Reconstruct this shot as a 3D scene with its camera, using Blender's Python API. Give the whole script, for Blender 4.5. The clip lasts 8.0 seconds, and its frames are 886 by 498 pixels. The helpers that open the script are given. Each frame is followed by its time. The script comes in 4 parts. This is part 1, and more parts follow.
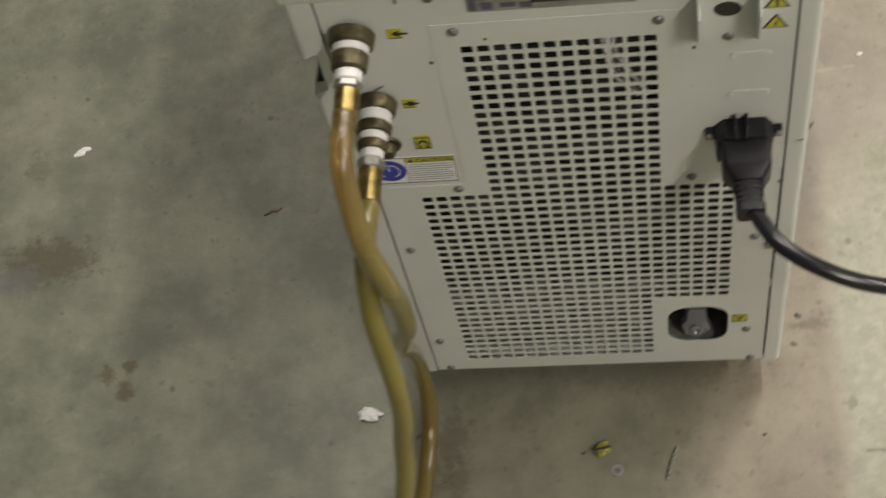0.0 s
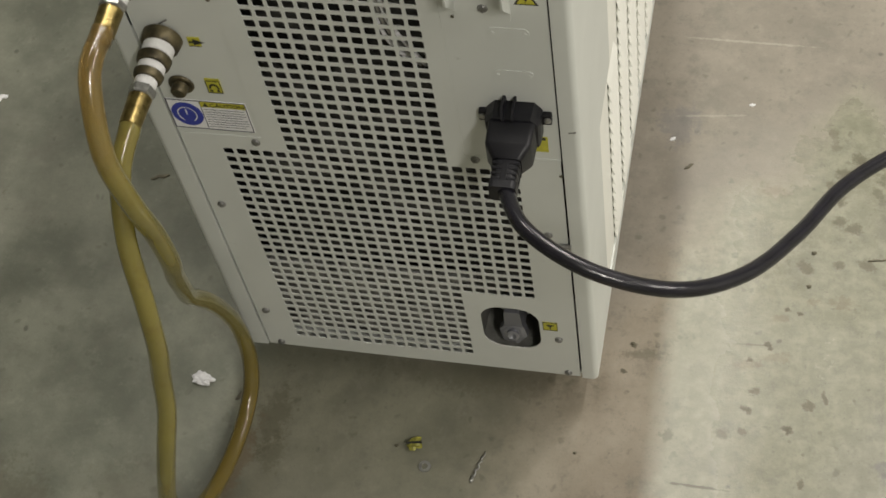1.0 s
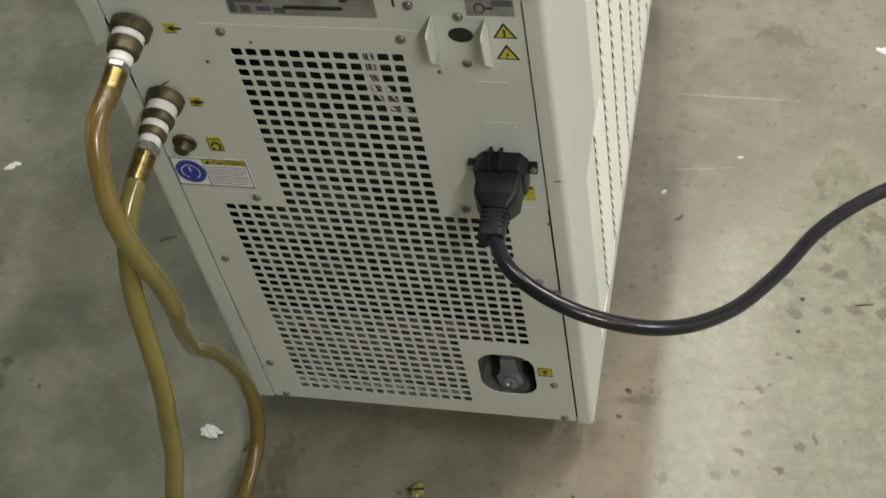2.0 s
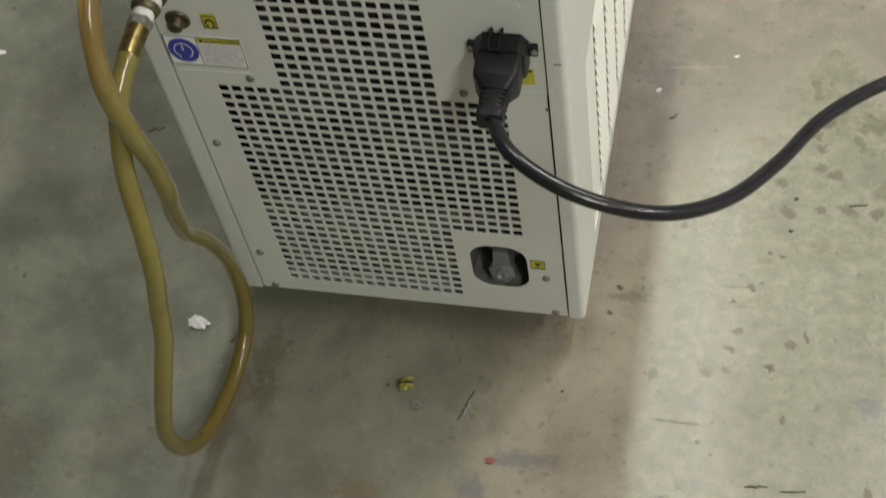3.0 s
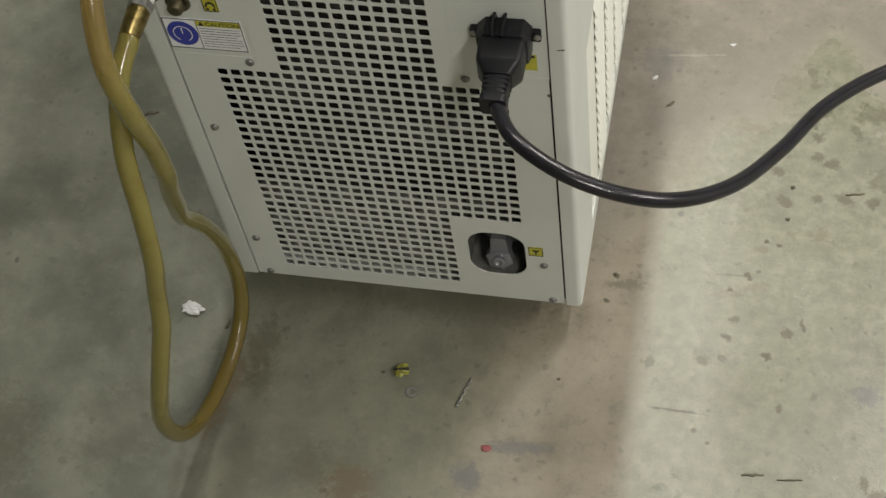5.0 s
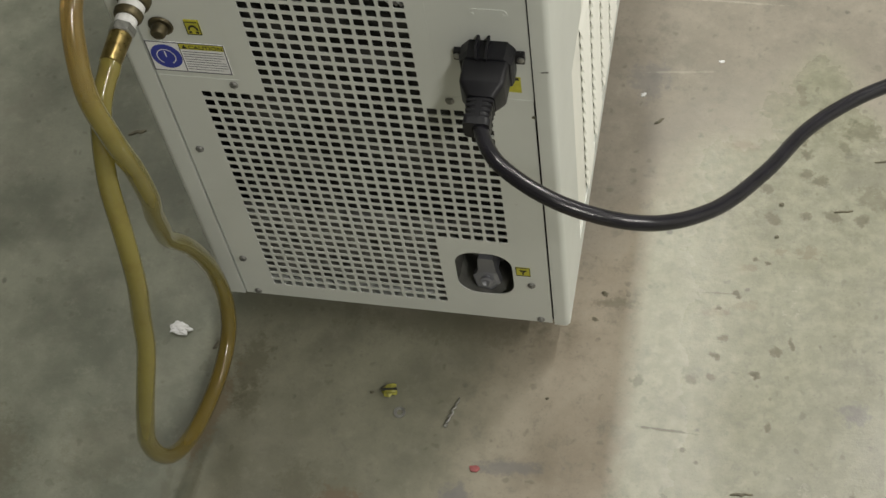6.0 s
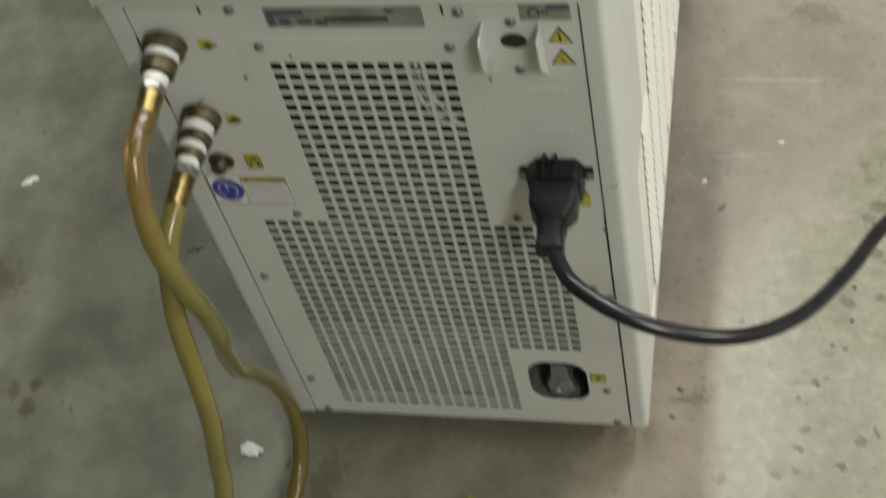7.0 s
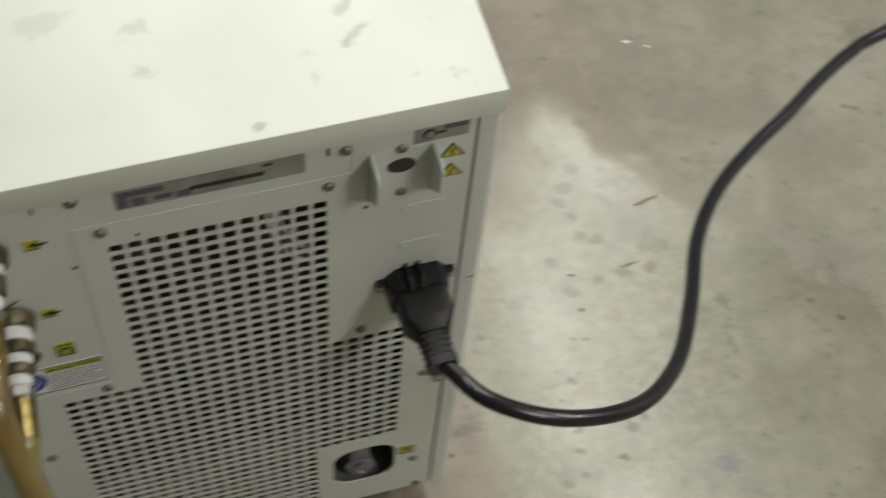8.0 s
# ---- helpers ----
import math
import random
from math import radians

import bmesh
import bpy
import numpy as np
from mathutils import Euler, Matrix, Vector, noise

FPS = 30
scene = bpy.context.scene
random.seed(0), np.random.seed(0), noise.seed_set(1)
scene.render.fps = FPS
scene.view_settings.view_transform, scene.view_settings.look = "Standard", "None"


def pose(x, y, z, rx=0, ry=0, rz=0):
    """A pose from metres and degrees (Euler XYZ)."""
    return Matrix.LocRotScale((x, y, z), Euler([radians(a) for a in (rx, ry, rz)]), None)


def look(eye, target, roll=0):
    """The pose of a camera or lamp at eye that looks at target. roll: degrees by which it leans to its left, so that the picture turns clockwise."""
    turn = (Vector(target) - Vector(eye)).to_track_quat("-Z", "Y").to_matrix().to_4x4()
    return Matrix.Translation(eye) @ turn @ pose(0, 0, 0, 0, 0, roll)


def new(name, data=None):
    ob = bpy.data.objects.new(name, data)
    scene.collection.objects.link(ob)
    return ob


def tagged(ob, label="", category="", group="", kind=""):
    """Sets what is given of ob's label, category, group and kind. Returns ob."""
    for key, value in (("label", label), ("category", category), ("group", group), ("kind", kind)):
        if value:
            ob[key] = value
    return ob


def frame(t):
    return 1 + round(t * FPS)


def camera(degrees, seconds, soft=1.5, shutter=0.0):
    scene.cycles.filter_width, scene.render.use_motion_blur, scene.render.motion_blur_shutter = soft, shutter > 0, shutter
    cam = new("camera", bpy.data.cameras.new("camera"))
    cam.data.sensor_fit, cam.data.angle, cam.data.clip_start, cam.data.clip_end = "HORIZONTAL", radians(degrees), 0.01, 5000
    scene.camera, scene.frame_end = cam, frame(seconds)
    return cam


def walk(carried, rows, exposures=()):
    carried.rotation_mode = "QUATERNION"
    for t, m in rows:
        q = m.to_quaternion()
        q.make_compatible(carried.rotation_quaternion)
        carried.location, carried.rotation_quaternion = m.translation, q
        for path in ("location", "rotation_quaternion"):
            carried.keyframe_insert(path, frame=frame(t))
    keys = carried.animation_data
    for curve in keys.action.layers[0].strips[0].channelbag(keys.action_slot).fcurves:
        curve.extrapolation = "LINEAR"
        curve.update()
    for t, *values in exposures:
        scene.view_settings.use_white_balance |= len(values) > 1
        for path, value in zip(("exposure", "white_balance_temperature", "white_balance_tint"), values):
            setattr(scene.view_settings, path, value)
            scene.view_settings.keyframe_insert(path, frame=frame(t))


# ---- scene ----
cam = camera(32.5, 8.0, soft=1.5, shutter=0.4)
PATH = [
    (0, (0.238, -0.632, 1.447), (-0.029, 0.327, -0.288), -16.2),
    (0.5, (0.415, -0.664, 1.404), (0.036, 0.362, -0.27), -12.8),
    (1, (0.501, -0.7, 1.385), (0.101, 0.338, -0.278), -12.4),
    (1.2, (0.502, -0.708, 1.393), (0.128, 0.331, -0.275), -10.3),
    (2.3, (0.536, -0.751, 1.415), (0.099, 0.376, -0.179), -14.0),
    (2.5, (0.527, -0.756, 1.412), (0.087, 0.352, -0.194), -13.8),
    (3, (0.516, -0.761, 1.385), (0.125, 0.272, -0.282), -12.2),
    (3.5, (0.502, -0.765, 1.379), (0.116, 0.225, -0.315), -12.2),
    (4, (0.497, -0.767, 1.378), (0.125, 0.227, -0.317), -11.5),
    (4.5, (0.496, -0.767, 1.379), (0.13, 0.246, -0.307), -11.0),
    (6, (0.508, -0.748, 1.383), (0.144, 0.286, -0.291), -11.0),
    (6.5, (0.504, -0.74, 1.386), (0.123, 0.297, -0.281), -11.7),
    (7, (0.475, -0.694, 1.397), (0.054, 0.39, -0.23), -16.0),
    (7.2, (0.413, -0.66, 1.399), (0.061, 0.481, -0.205), -13.3),
    (7.4, (0.32, -0.615, 1.4), (0.161, 0.526, -0.234), -6.4),
    (7.5, (0.286, -0.589, 1.403), (0.195, 0.522, -0.258), -5.9),
    (7.6, (0.244, -0.588, 1.401), (0.259, 0.519, -0.265), -4.2),
    (7.8, (0.181, -0.551, 1.41), (0.364, 0.482, -0.293), -1.3),
    (8, (0.137, -0.484, 1.404), (0.51, 0.442, -0.329), 6.8),
]
walk(cam, [(t, look(eye, target, roll)) for t, eye, target, roll in PATH],
     exposures=[(0, -0.19, 6900, 14), (0.6, -0.23, 6750, 13), (1.2, -0.29, 6600, 11), (2.3, -0.30, 6550, 10), (7.0, -0.30, 6500, 9), (7.6, -0.42, 6450, 8),
                (8, -0.56, 6450, 9)])

# ---- world and light ----
world = bpy.data.worlds.new("workshop_air")
scene.world = world
world.use_nodes = True
world.node_tree.nodes["Background"].inputs[0].default_value = (0.80, 0.86, 0.74, 1)
world.node_tree.nodes["Background"].inputs[1].default_value = 0.065

LAMP_COLOUR = (1.0, 0.972, 0.90)
# the lamp at x = 4.2 is added, unseen, to brighten the louvred side
LAMPS = ((2.3, -3.6, -1.9, 0.22, 130), (1.6, 0.7, 2.5, 0.16, 70), (2.3, 2.7, 3.1, 0.14, 52), (0.07, 0.2, 3.6, 0.12, 104), (4.2, -1.2, 1.2, 0.22, 150))


def strip_lamp(x, y0, y1, z, width, watts):
    data = bpy.data.lights.new("strip_light", "AREA")
    data.shape, data.size, data.size_y = "RECTANGLE", width, y1 - y0
    data.energy, data.color = watts, LAMP_COLOUR
    ob = new("strip_light", data)
    ob.matrix_world = pose(x, (y0 + y1) / 2, z)
    return ob


for x, y0, y1, width, watts in LAMPS:
    strip_lamp(x, y0, y1, 3.9, width, watts)


# ---- materials ----
def material(name, base=(0.5, 0.5, 0.5), rough=0.5, metal=0.0, var=0.15, scale=30.0, bump=0.0, bump_scale=400.0, second=None, **extra):
    """A surface with two scales of variation, fine relief and uneven gloss."""
    m = bpy.data.materials.new(name)
    m.use_nodes = True
    nt = m.node_tree
    b = nt.nodes["Principled BSDF"]
    b.inputs["Roughness"].default_value, b.inputs["Metallic"].default_value = rough, metal
    for key, value in extra.items():
        b.inputs[key.replace("_", " ")].default_value = value
    tc = nt.nodes.new("ShaderNodeTexCoord")
    big = nt.nodes.new("ShaderNodeTexNoise")
    big.inputs["Scale"].default_value, big.inputs["Detail"].default_value = scale, 5
    nt.links.new(tc.outputs["Object"], big.inputs["Vector"])
    ramp = nt.nodes.new("ShaderNodeValToRGB")
    lo, hi = ([max(0, c * k) for c in base] for k in (1 - var, 1 + var))
    ramp.color_ramp.elements[0].position, ramp.color_ramp.elements[1].position = 0.3, 0.7
    ramp.color_ramp.elements[0].color, ramp.color_ramp.elements[1].color = (*(second or lo), 1), (*hi, 1)
    nt.links.new(big.outputs["Fac"], ramp.inputs["Fac"])
    nt.links.new(ramp.outputs["Color"], b.inputs["Base Color"])
    fine = nt.nodes.new("ShaderNodeTexNoise")
    fine.inputs["Scale"].default_value, fine.inputs["Detail"].default_value = bump_scale, 3
    nt.links.new(tc.outputs["Object"], fine.inputs["Vector"])
    rr = nt.nodes.new("ShaderNodeMapRange")
    rr.inputs["To Min"].default_value, rr.inputs["To Max"].default_value = max(0.02, rough - 0.08), min(1, rough + 0.08)
    nt.links.new(fine.outputs["Fac"], rr.inputs["Value"])
    nt.links.new(rr.outputs["Result"], b.inputs["Roughness"])
    if bump:
        bp = nt.nodes.new("ShaderNodeBump")
        bp.inputs["Strength"].default_value, bp.inputs["Distance"].default_value = bump, 0.001
        nt.links.new(fine.outputs["Fac"], bp.inputs["Height"])
        nt.links.new(bp.outputs["Normal"], b.inputs["Normal"])
    return m


class Maths:
    """Short forms for building a node tree."""

    def __init__(self, m):
        self.nt = m.node_tree

    def put(self, socket, value):
        if isinstance(value, (int, float)):
            socket.default_value = value
        elif isinstance(value, tuple):
            socket.default_value = value
        else:
            self.nt.links.new(value, socket)

    def op(self, kind, a, b=0.0, c=0.0):
        n = self.nt.nodes.new("ShaderNodeMath")
        n.operation = kind
        for socket, value in zip(n.inputs, (a, b, c)):
            self.put(socket, value)
        return n.outputs[0]

    def step(self, value, lo, hi):
        n = self.nt.nodes.new("ShaderNodeMapRange")
        n.interpolation_type = "SMOOTHSTEP"
        self.put(n.inputs["Value"], value)
        n.inputs["From Min"].default_value, n.inputs["From Max"].default_value = lo, hi
        return n.outputs["Result"]

    def noise(self, where, scale, detail=4.0, rough=0.55):
        n = self.nt.nodes.new("ShaderNodeTexNoise")
        self.put(n.inputs["Vector"], where)
        n.inputs["Scale"].default_value, n.inputs["Detail"].default_value, n.inputs["Roughness"].default_value = scale, detail, rough
        return n.outputs["Fac"]

    def spot(self, x, y, px, py, rx, ry, turn=0.0):
        """Distance from a centre, counted in the radii of a turned ellipse."""
        c, sn = math.cos(turn), math.sin(turn)
        u = self.op("MULTIPLY_ADD", x, c / rx, self.op("MULTIPLY_ADD", y, sn / rx, -(px * c + py * sn) / rx))
        v = self.op("MULTIPLY_ADD", x, -sn / ry, self.op("MULTIPLY_ADD", y, c / ry, (px * sn - py * c) / ry))
        return self.op("SQRT", self.op("MULTIPLY_ADD", u, u, self.op("MULTIPLY", v, v)))

    def mix(self, fac, a, b):
        n = self.nt.nodes.new("ShaderNodeMix")
        n.data_type = "RGBA"
        self.put(n.inputs["Factor"], fac)
        self.put(n.inputs["A"], a)
        self.put(n.inputs["B"], b)
        return n.outputs["Result"]


def concrete_floor():
    """Worn, sealed concrete: a browner strip of old coating with the machine's shadow painted in, greyer and paler worn
    ground, dark stains and specks.
    """
    m = bpy.data.materials.new("worn_concrete")
    m.use_nodes = True
    k = Maths(m)
    nt = m.node_tree
    b = nt.nodes["Principled BSDF"]
    tc = nt.nodes.new("ShaderNodeTexCoord").outputs["Object"]
    sep = nt.nodes.new("ShaderNodeSeparateXYZ")
    nt.links.new(tc, sep.inputs[0])
    x, y = sep.outputs[0], sep.outputs[1]
    cloud, mid, fine = k.noise(tc, 2.2, 6, 0.6), k.noise(tc, 9, 6, 0.62), k.noise(tc, 60, 5, 0.65)
    grain = k.noise(tc, 420, 3)
    wobble = k.op("MULTIPLY", k.op("SUBTRACT", mid, 0.5), 0.09)
    grey = k.mix(k.step(mid, 0.36, 0.64), (0.108, 0.116, 0.088, 1), (0.189, 0.197, 0.152, 1))
    pale = k.mix(k.step(fine, 0.35, 0.7), (0.196, 0.195, 0.142, 1), (0.256, 0.254, 0.189, 1))
    brown = k.mix(k.step(mid, 0.32, 0.7), (0.228, 0.194, 0.148, 1), (0.328, 0.285, 0.224, 1))
    # the coated strip runs under the machine, from x = 0 to x = 0.42, and widens beyond y = 0.45; its colour also holds
    # the machine's shadow
    xw = k.op("ADD", x, wobble)
    yw = k.op("ADD", y, k.op("MULTIPLY", wobble, 3.0))
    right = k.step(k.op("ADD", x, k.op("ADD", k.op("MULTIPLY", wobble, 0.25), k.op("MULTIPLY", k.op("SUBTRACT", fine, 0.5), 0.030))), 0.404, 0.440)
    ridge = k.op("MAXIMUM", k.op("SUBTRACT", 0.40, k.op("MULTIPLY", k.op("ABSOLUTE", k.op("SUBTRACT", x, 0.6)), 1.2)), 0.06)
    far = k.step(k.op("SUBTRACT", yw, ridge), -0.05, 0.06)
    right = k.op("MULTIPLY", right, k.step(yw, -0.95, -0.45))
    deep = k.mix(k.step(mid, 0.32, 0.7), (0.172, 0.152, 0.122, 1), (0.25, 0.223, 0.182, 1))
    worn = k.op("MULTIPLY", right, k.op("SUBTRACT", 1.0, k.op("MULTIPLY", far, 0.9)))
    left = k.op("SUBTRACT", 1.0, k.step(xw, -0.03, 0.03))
    # darker, greener tone: the machine's shade on the ground before it, painted in
    olive_shade = k.mix(k.step(mid, 0.32, 0.7), (0.146, 0.145, 0.106, 1), (0.222, 0.217, 0.162, 1))
    brown = k.mix(k.step(xw, 0.20, 0.38), olive_shade, brown)
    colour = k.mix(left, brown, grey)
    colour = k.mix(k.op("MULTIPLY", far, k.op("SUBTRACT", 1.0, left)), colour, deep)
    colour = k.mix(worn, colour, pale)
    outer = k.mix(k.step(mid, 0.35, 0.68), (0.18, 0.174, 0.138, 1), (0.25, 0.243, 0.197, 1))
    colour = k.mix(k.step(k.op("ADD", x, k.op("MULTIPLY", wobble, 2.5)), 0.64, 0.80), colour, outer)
    # mottling and grain
    colour = k.mix(k.op("MULTIPLY", k.step(cloud, 0.52, 0.72), 0.35), colour, (0.19, 0.185, 0.15, 1))
    colour = k.mix(k.op("MULTIPLY", k.step(k.noise(tc, 28, 5, 0.7), 0.60, 0.74), 0.45), colour, (0.13, 0.125, 0.10, 1))
    colour = k.mix(k.op("MULTIPLY", k.step(grain, 0.58, 0.75), 0.35), colour, (0.10, 0.10, 0.085, 1))
    colour = k.mix(k.op("MULTIPLY", k.step(k.noise(tc, 150, 4, 0.7), 0.60, 0.72), 0.40), colour, (0.11, 0.105, 0.085, 1))
    colour = k.mix(k.op("MULTIPLY", k.step(k.noise(tc, 95, 5, 0.7), 0.60, 0.78), 0.14), colour, (0.42, 0.41, 0.34, 1))
    rough_grain = k.noise(tc, 42, 8, 0.78)
    colour = k.mix(k.op("MULTIPLY", k.step(rough_grain, 0.50, 0.68), 0.50), colour, (0.13, 0.125, 0.10, 1))
    blotch = k.noise(tc, 13, 7, 0.72)
    colour = k.mix(k.op("MULTIPLY", k.step(blotch, 0.54, 0.66), 0.38), colour, (0.125, 0.12, 0.095, 1))
    colour = k.mix(k.op("MULTIPLY", k.op("SUBTRACT", 1.0, k.step(rough_grain, 0.34, 0.48)), 0.12), colour, (0.40, 0.39, 0.32, 1))
    warp = nt.nodes.new("ShaderNodeTexNoise")
    warp.inputs["Scale"].default_value, warp.inputs["Detail"].default_value = 90, 4
    nt.links.new(tc, warp.inputs["Vector"])
    shift = nt.nodes.new("ShaderNodeVectorMath")
    shift.operation = "MULTIPLY_ADD"
    shift.inputs[1].default_value = (0.014, 0.014, 0.0)
    nt.links.new(warp.outputs["Color"], shift.inputs[0])
    nt.links.new(tc, shift.inputs[2])
    bent = shift.outputs[0]
    for scale, cut, size in ((34, 0.70, 0.11), (75, 0.70, 0.18)):
        dots = nt.nodes.new("ShaderNodeTexVoronoi")
        dots.inputs["Scale"].default_value = scale
        nt.links.new(bent, dots.inputs["Vector"])
        pick = nt.nodes.new("ShaderNodeSeparateColor")
        nt.links.new(dots.outputs["Color"], pick.inputs[0])
        spot = k.op("SUBTRACT", 1.0, k.step(k.op("ADD", dots.outputs["Distance"], k.op("MULTIPLY", k.op("SUBTRACT", rough_grain, 0.5), 1.1)), size * 0.4, size * 1.6))
        colour = k.mix(k.op("MULTIPLY", k.op("MULTIPLY", spot, k.step(pick.outputs[1], cut, cut + 0.02)), 0.40), colour, (0.080, 0.078, 0.055, 1))
    # scattered specks
    vor = nt.nodes.new("ShaderNodeTexVoronoi")
    vor.inputs["Scale"].default_value = 22
    nt.links.new(tc, vor.inputs["Vector"])
    speck = k.op("SUBTRACT", 1.0, k.step(k.op("ADD", vor.outputs["Distance"], k.op("MULTIPLY", k.op("SUBTRACT", fine, 0.5), 0.25)), 0.03, 0.10))
    keep = k.step(nt.nodes.new("ShaderNodeSeparateColor").outputs[0], 0.6, 0.62)
    sc = [n for n in nt.nodes if n.bl_idname == "ShaderNodeSeparateColor"][-1]
    nt.links.new(vor.outputs["Color"], sc.inputs[0])
    colour = k.mix(k.op("MULTIPLY", k.op("MULTIPLY", speck, keep), 0.7), colour, (0.07, 0.068, 0.055, 1))

    scatter = k.noise(tc, 130, 6, 0.75)

    ragged = k.op("ADD", k.op("MULTIPLY", k.op("SUBTRACT", fine, 0.5), 1.6), k.op("MULTIPLY", k.op("SUBTRACT", scatter, 0.5), 2.2))

    def stain(colour, px, py, rx, ry, tone, amount, edge=0.6, turn=0.0):
        d = k.op("ADD", k.spot(x, y, px, py, rx, ry, turn), ragged)
        f = k.op("MULTIPLY", k.op("SUBTRACT", 1.0, k.step(d, 1 - edge, 1.0)), amount)
        return k.mix(f, colour, tone)

    dark, rust, blue, lightc = (0.082, 0.074, 0.045, 1), (0.150, 0.112, 0.070, 1), (0.13, 0.125, 0.13, 1), (0.42, 0.41, 0.34, 1)
    for px, py, rx, ry, tone, amount, turn in STAINS(dark, rust, blue, lightc):
        colour = stain(colour, px, py, rx, ry, tone, amount, 0.6, turn)
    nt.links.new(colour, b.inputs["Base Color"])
    rough = nt.nodes.new("ShaderNodeMapRange")
    k.put(rough.inputs["Value"], mid)
    rough.inputs["From Min"].default_value, rough.inputs["From Max"].default_value = 0.3, 0.7
    rough.inputs["To Min"].default_value, rough.inputs["To Max"].default_value = 0.42, 0.52
    # the gloss reaches a little further towards the machine than the worn colour does
    slope = k.op("MINIMUM", k.op("MULTIPLY_ADD", x, -1.2, 1.12), k.op("MULTIPLY_ADD", x, 0.45, 0.13))
    dull = k.step(k.op("SUBTRACT", yw, k.op("MAXIMUM", slope, 0.06)), -0.04, 0.05)
    # the bare worn ground is polished, the old coating beside it dull
    polish = k.op("MULTIPLY", k.op("MULTIPLY", k.op("MULTIPLY_ADD", k.step(x, 0.42, 0.52), 0.45, k.op("MULTIPLY", k.step(x, 0.30, 0.37), 0.55)), k.op("SUBTRACT", 1.0, dull)), k.op("ADD", 0.19, k.op("MULTIPLY", blotch, 0.10)))
    polish = k.op("MULTIPLY", polish, k.op("MULTIPLY", k.op("SUBTRACT", 1.0, k.step(xw, 0.80, 1.15)), k.step(yw, -0.75, -0.30)))
    nt.links.new(k.op("SUBTRACT", k.op("ADD", rough.outputs["Result"], k.op("MULTIPLY", far, 0.08)), polish), b.inputs["Roughness"])
    bp = nt.nodes.new("ShaderNodeBump")
    bp.inputs["Strength"].default_value, bp.inputs["Distance"].default_value = 0.35, 0.0012
    nt.links.new(k.op("ADD", k.op("MULTIPLY", fine, 0.8), k.op("MULTIPLY", grain, 0.25)), bp.inputs["Height"])
    nt.links.new(bp.outputs["Normal"], b.inputs["Normal"])
    return m


def STAINS(dark, rust, blue, lightc):
    """Stains of the floor and painted shade below the machine's rear: place, half sizes, tone, strength, turn."""
    yield 0.155, -0.205, 0.032, 0.030, rust, 0.75, 0.0
    yield 0.110, -0.190, 0.026, 0.034, dark, 0.35, 0.4
    yield 0.271, -0.179, 0.020, 0.018, blue, 0.7, 0.0
    yield 0.320, -0.140, 0.045, 0.010, blue, 0.6, 0.1
    yield 0.037, -0.099, 0.020, 0.024, dark, 0.4, 0.2
    yield 0.030, -0.060, 0.022, 0.050, dark, 0.5, -0.2
    yield 0.004, -0.125, 0.013, 0.070, rust, 0.65, -0.2
    yield -0.018, -0.260, 0.007, 0.150, dark, 0.30, 0.08
    yield 0.012, -0.260, 0.006, 0.150, dark, 0.25, 0.08
    # contact shade along the machine's rear bottom edge, painted on the floor
    yield 0.230, 0.020, 0.150, 0.035, dark, 0.30, 0.0
    yield -0.440, 0.173, 0.075, 0.036, dark, 0.8, 0.1
    yield -0.480, 0.150, 0.050, 0.022, blue, 0.6, 0.3
    yield -0.350, 0.030, 0.014, 0.014, dark, 0.9, 0.0
    yield -0.328, 0.010, 0.012, 0.016, dark, 0.9, 0.5
    yield -0.325, 0.040, 0.010, 0.010, dark, 0.9, 0.5
    yield -0.470, 0.300, 0.020, 0.022, dark, 0.4, 0.0
    yield -0.100, -0.170, 0.060, 0.060, dark, 0.25, 0.0
    yield -0.240, -0.200, 0.080, 0.070, dark, 0.45, 0.0
    # worn ground beside the machine
    for px, py, rx, ry, turn in ((0.512, 0.030, 0.011, 0.009, 0.3), (0.510, 0.008, 0.005, 0.008, 0.0), (0.486, -0.021, 0.012, 0.009, 0.2), (0.506, -0.015, 0.009, 0.007, 0.0), (0.568, 0.020, 0.010, 0.010, 0.0), (0.583, 0.032, 0.004, 0.013, 0.3)):
        yield px, py, rx * 0.8, ry * 0.8, dark, 0.70, turn
    for px, py, rx, ry, turn in ((0.565, -0.064, 0.005, 0.010, 0.0), (0.457, -0.164, 0.013, 0.008, 0.4), (0.471, -0.150, 0.010, 0.003, -0.5), (0.564, -0.165, 0.008, 0.009, 0.0), (0.650, -0.134, 0.006, 0.016, 0.2), (0.664, -0.147, 0.015, 0.018, 0.0), (0.433, -0.028, 0.011, 0.010, 0.5)):
        yield px, py, rx * 0.8, ry * 0.8, dark, 0.68, turn
    for px, py, r in ((0.485, -0.099, 0.0055), (0.499, -0.111, 0.004), (0.526, 0.082, 0.005), (0.388, 0.070, 0.005), (0.381, 0.038, 0.004), (0.550, -0.010, 0.0055)):
        yield px, py, r, r * 0.8, dark, 0.95, 0.0
    for px, py, rx, ry in ((0.595, 0.143, 0.016, 0.010), (0.566, 0.142, 0.012, 0.006), (0.532, 0.118, 0.014, 0.006), (0.532, 0.072, 0.022, 0.007), (0.505, 0.061, 0.018, 0.008), (0.515, 0.277, 0.022, 0.010)):
        yield px, py, rx, ry, rust, 0.35, 0.1
    yield 0.649, -0.040, 0.020, 0.016, blue, 0.5, 0.0
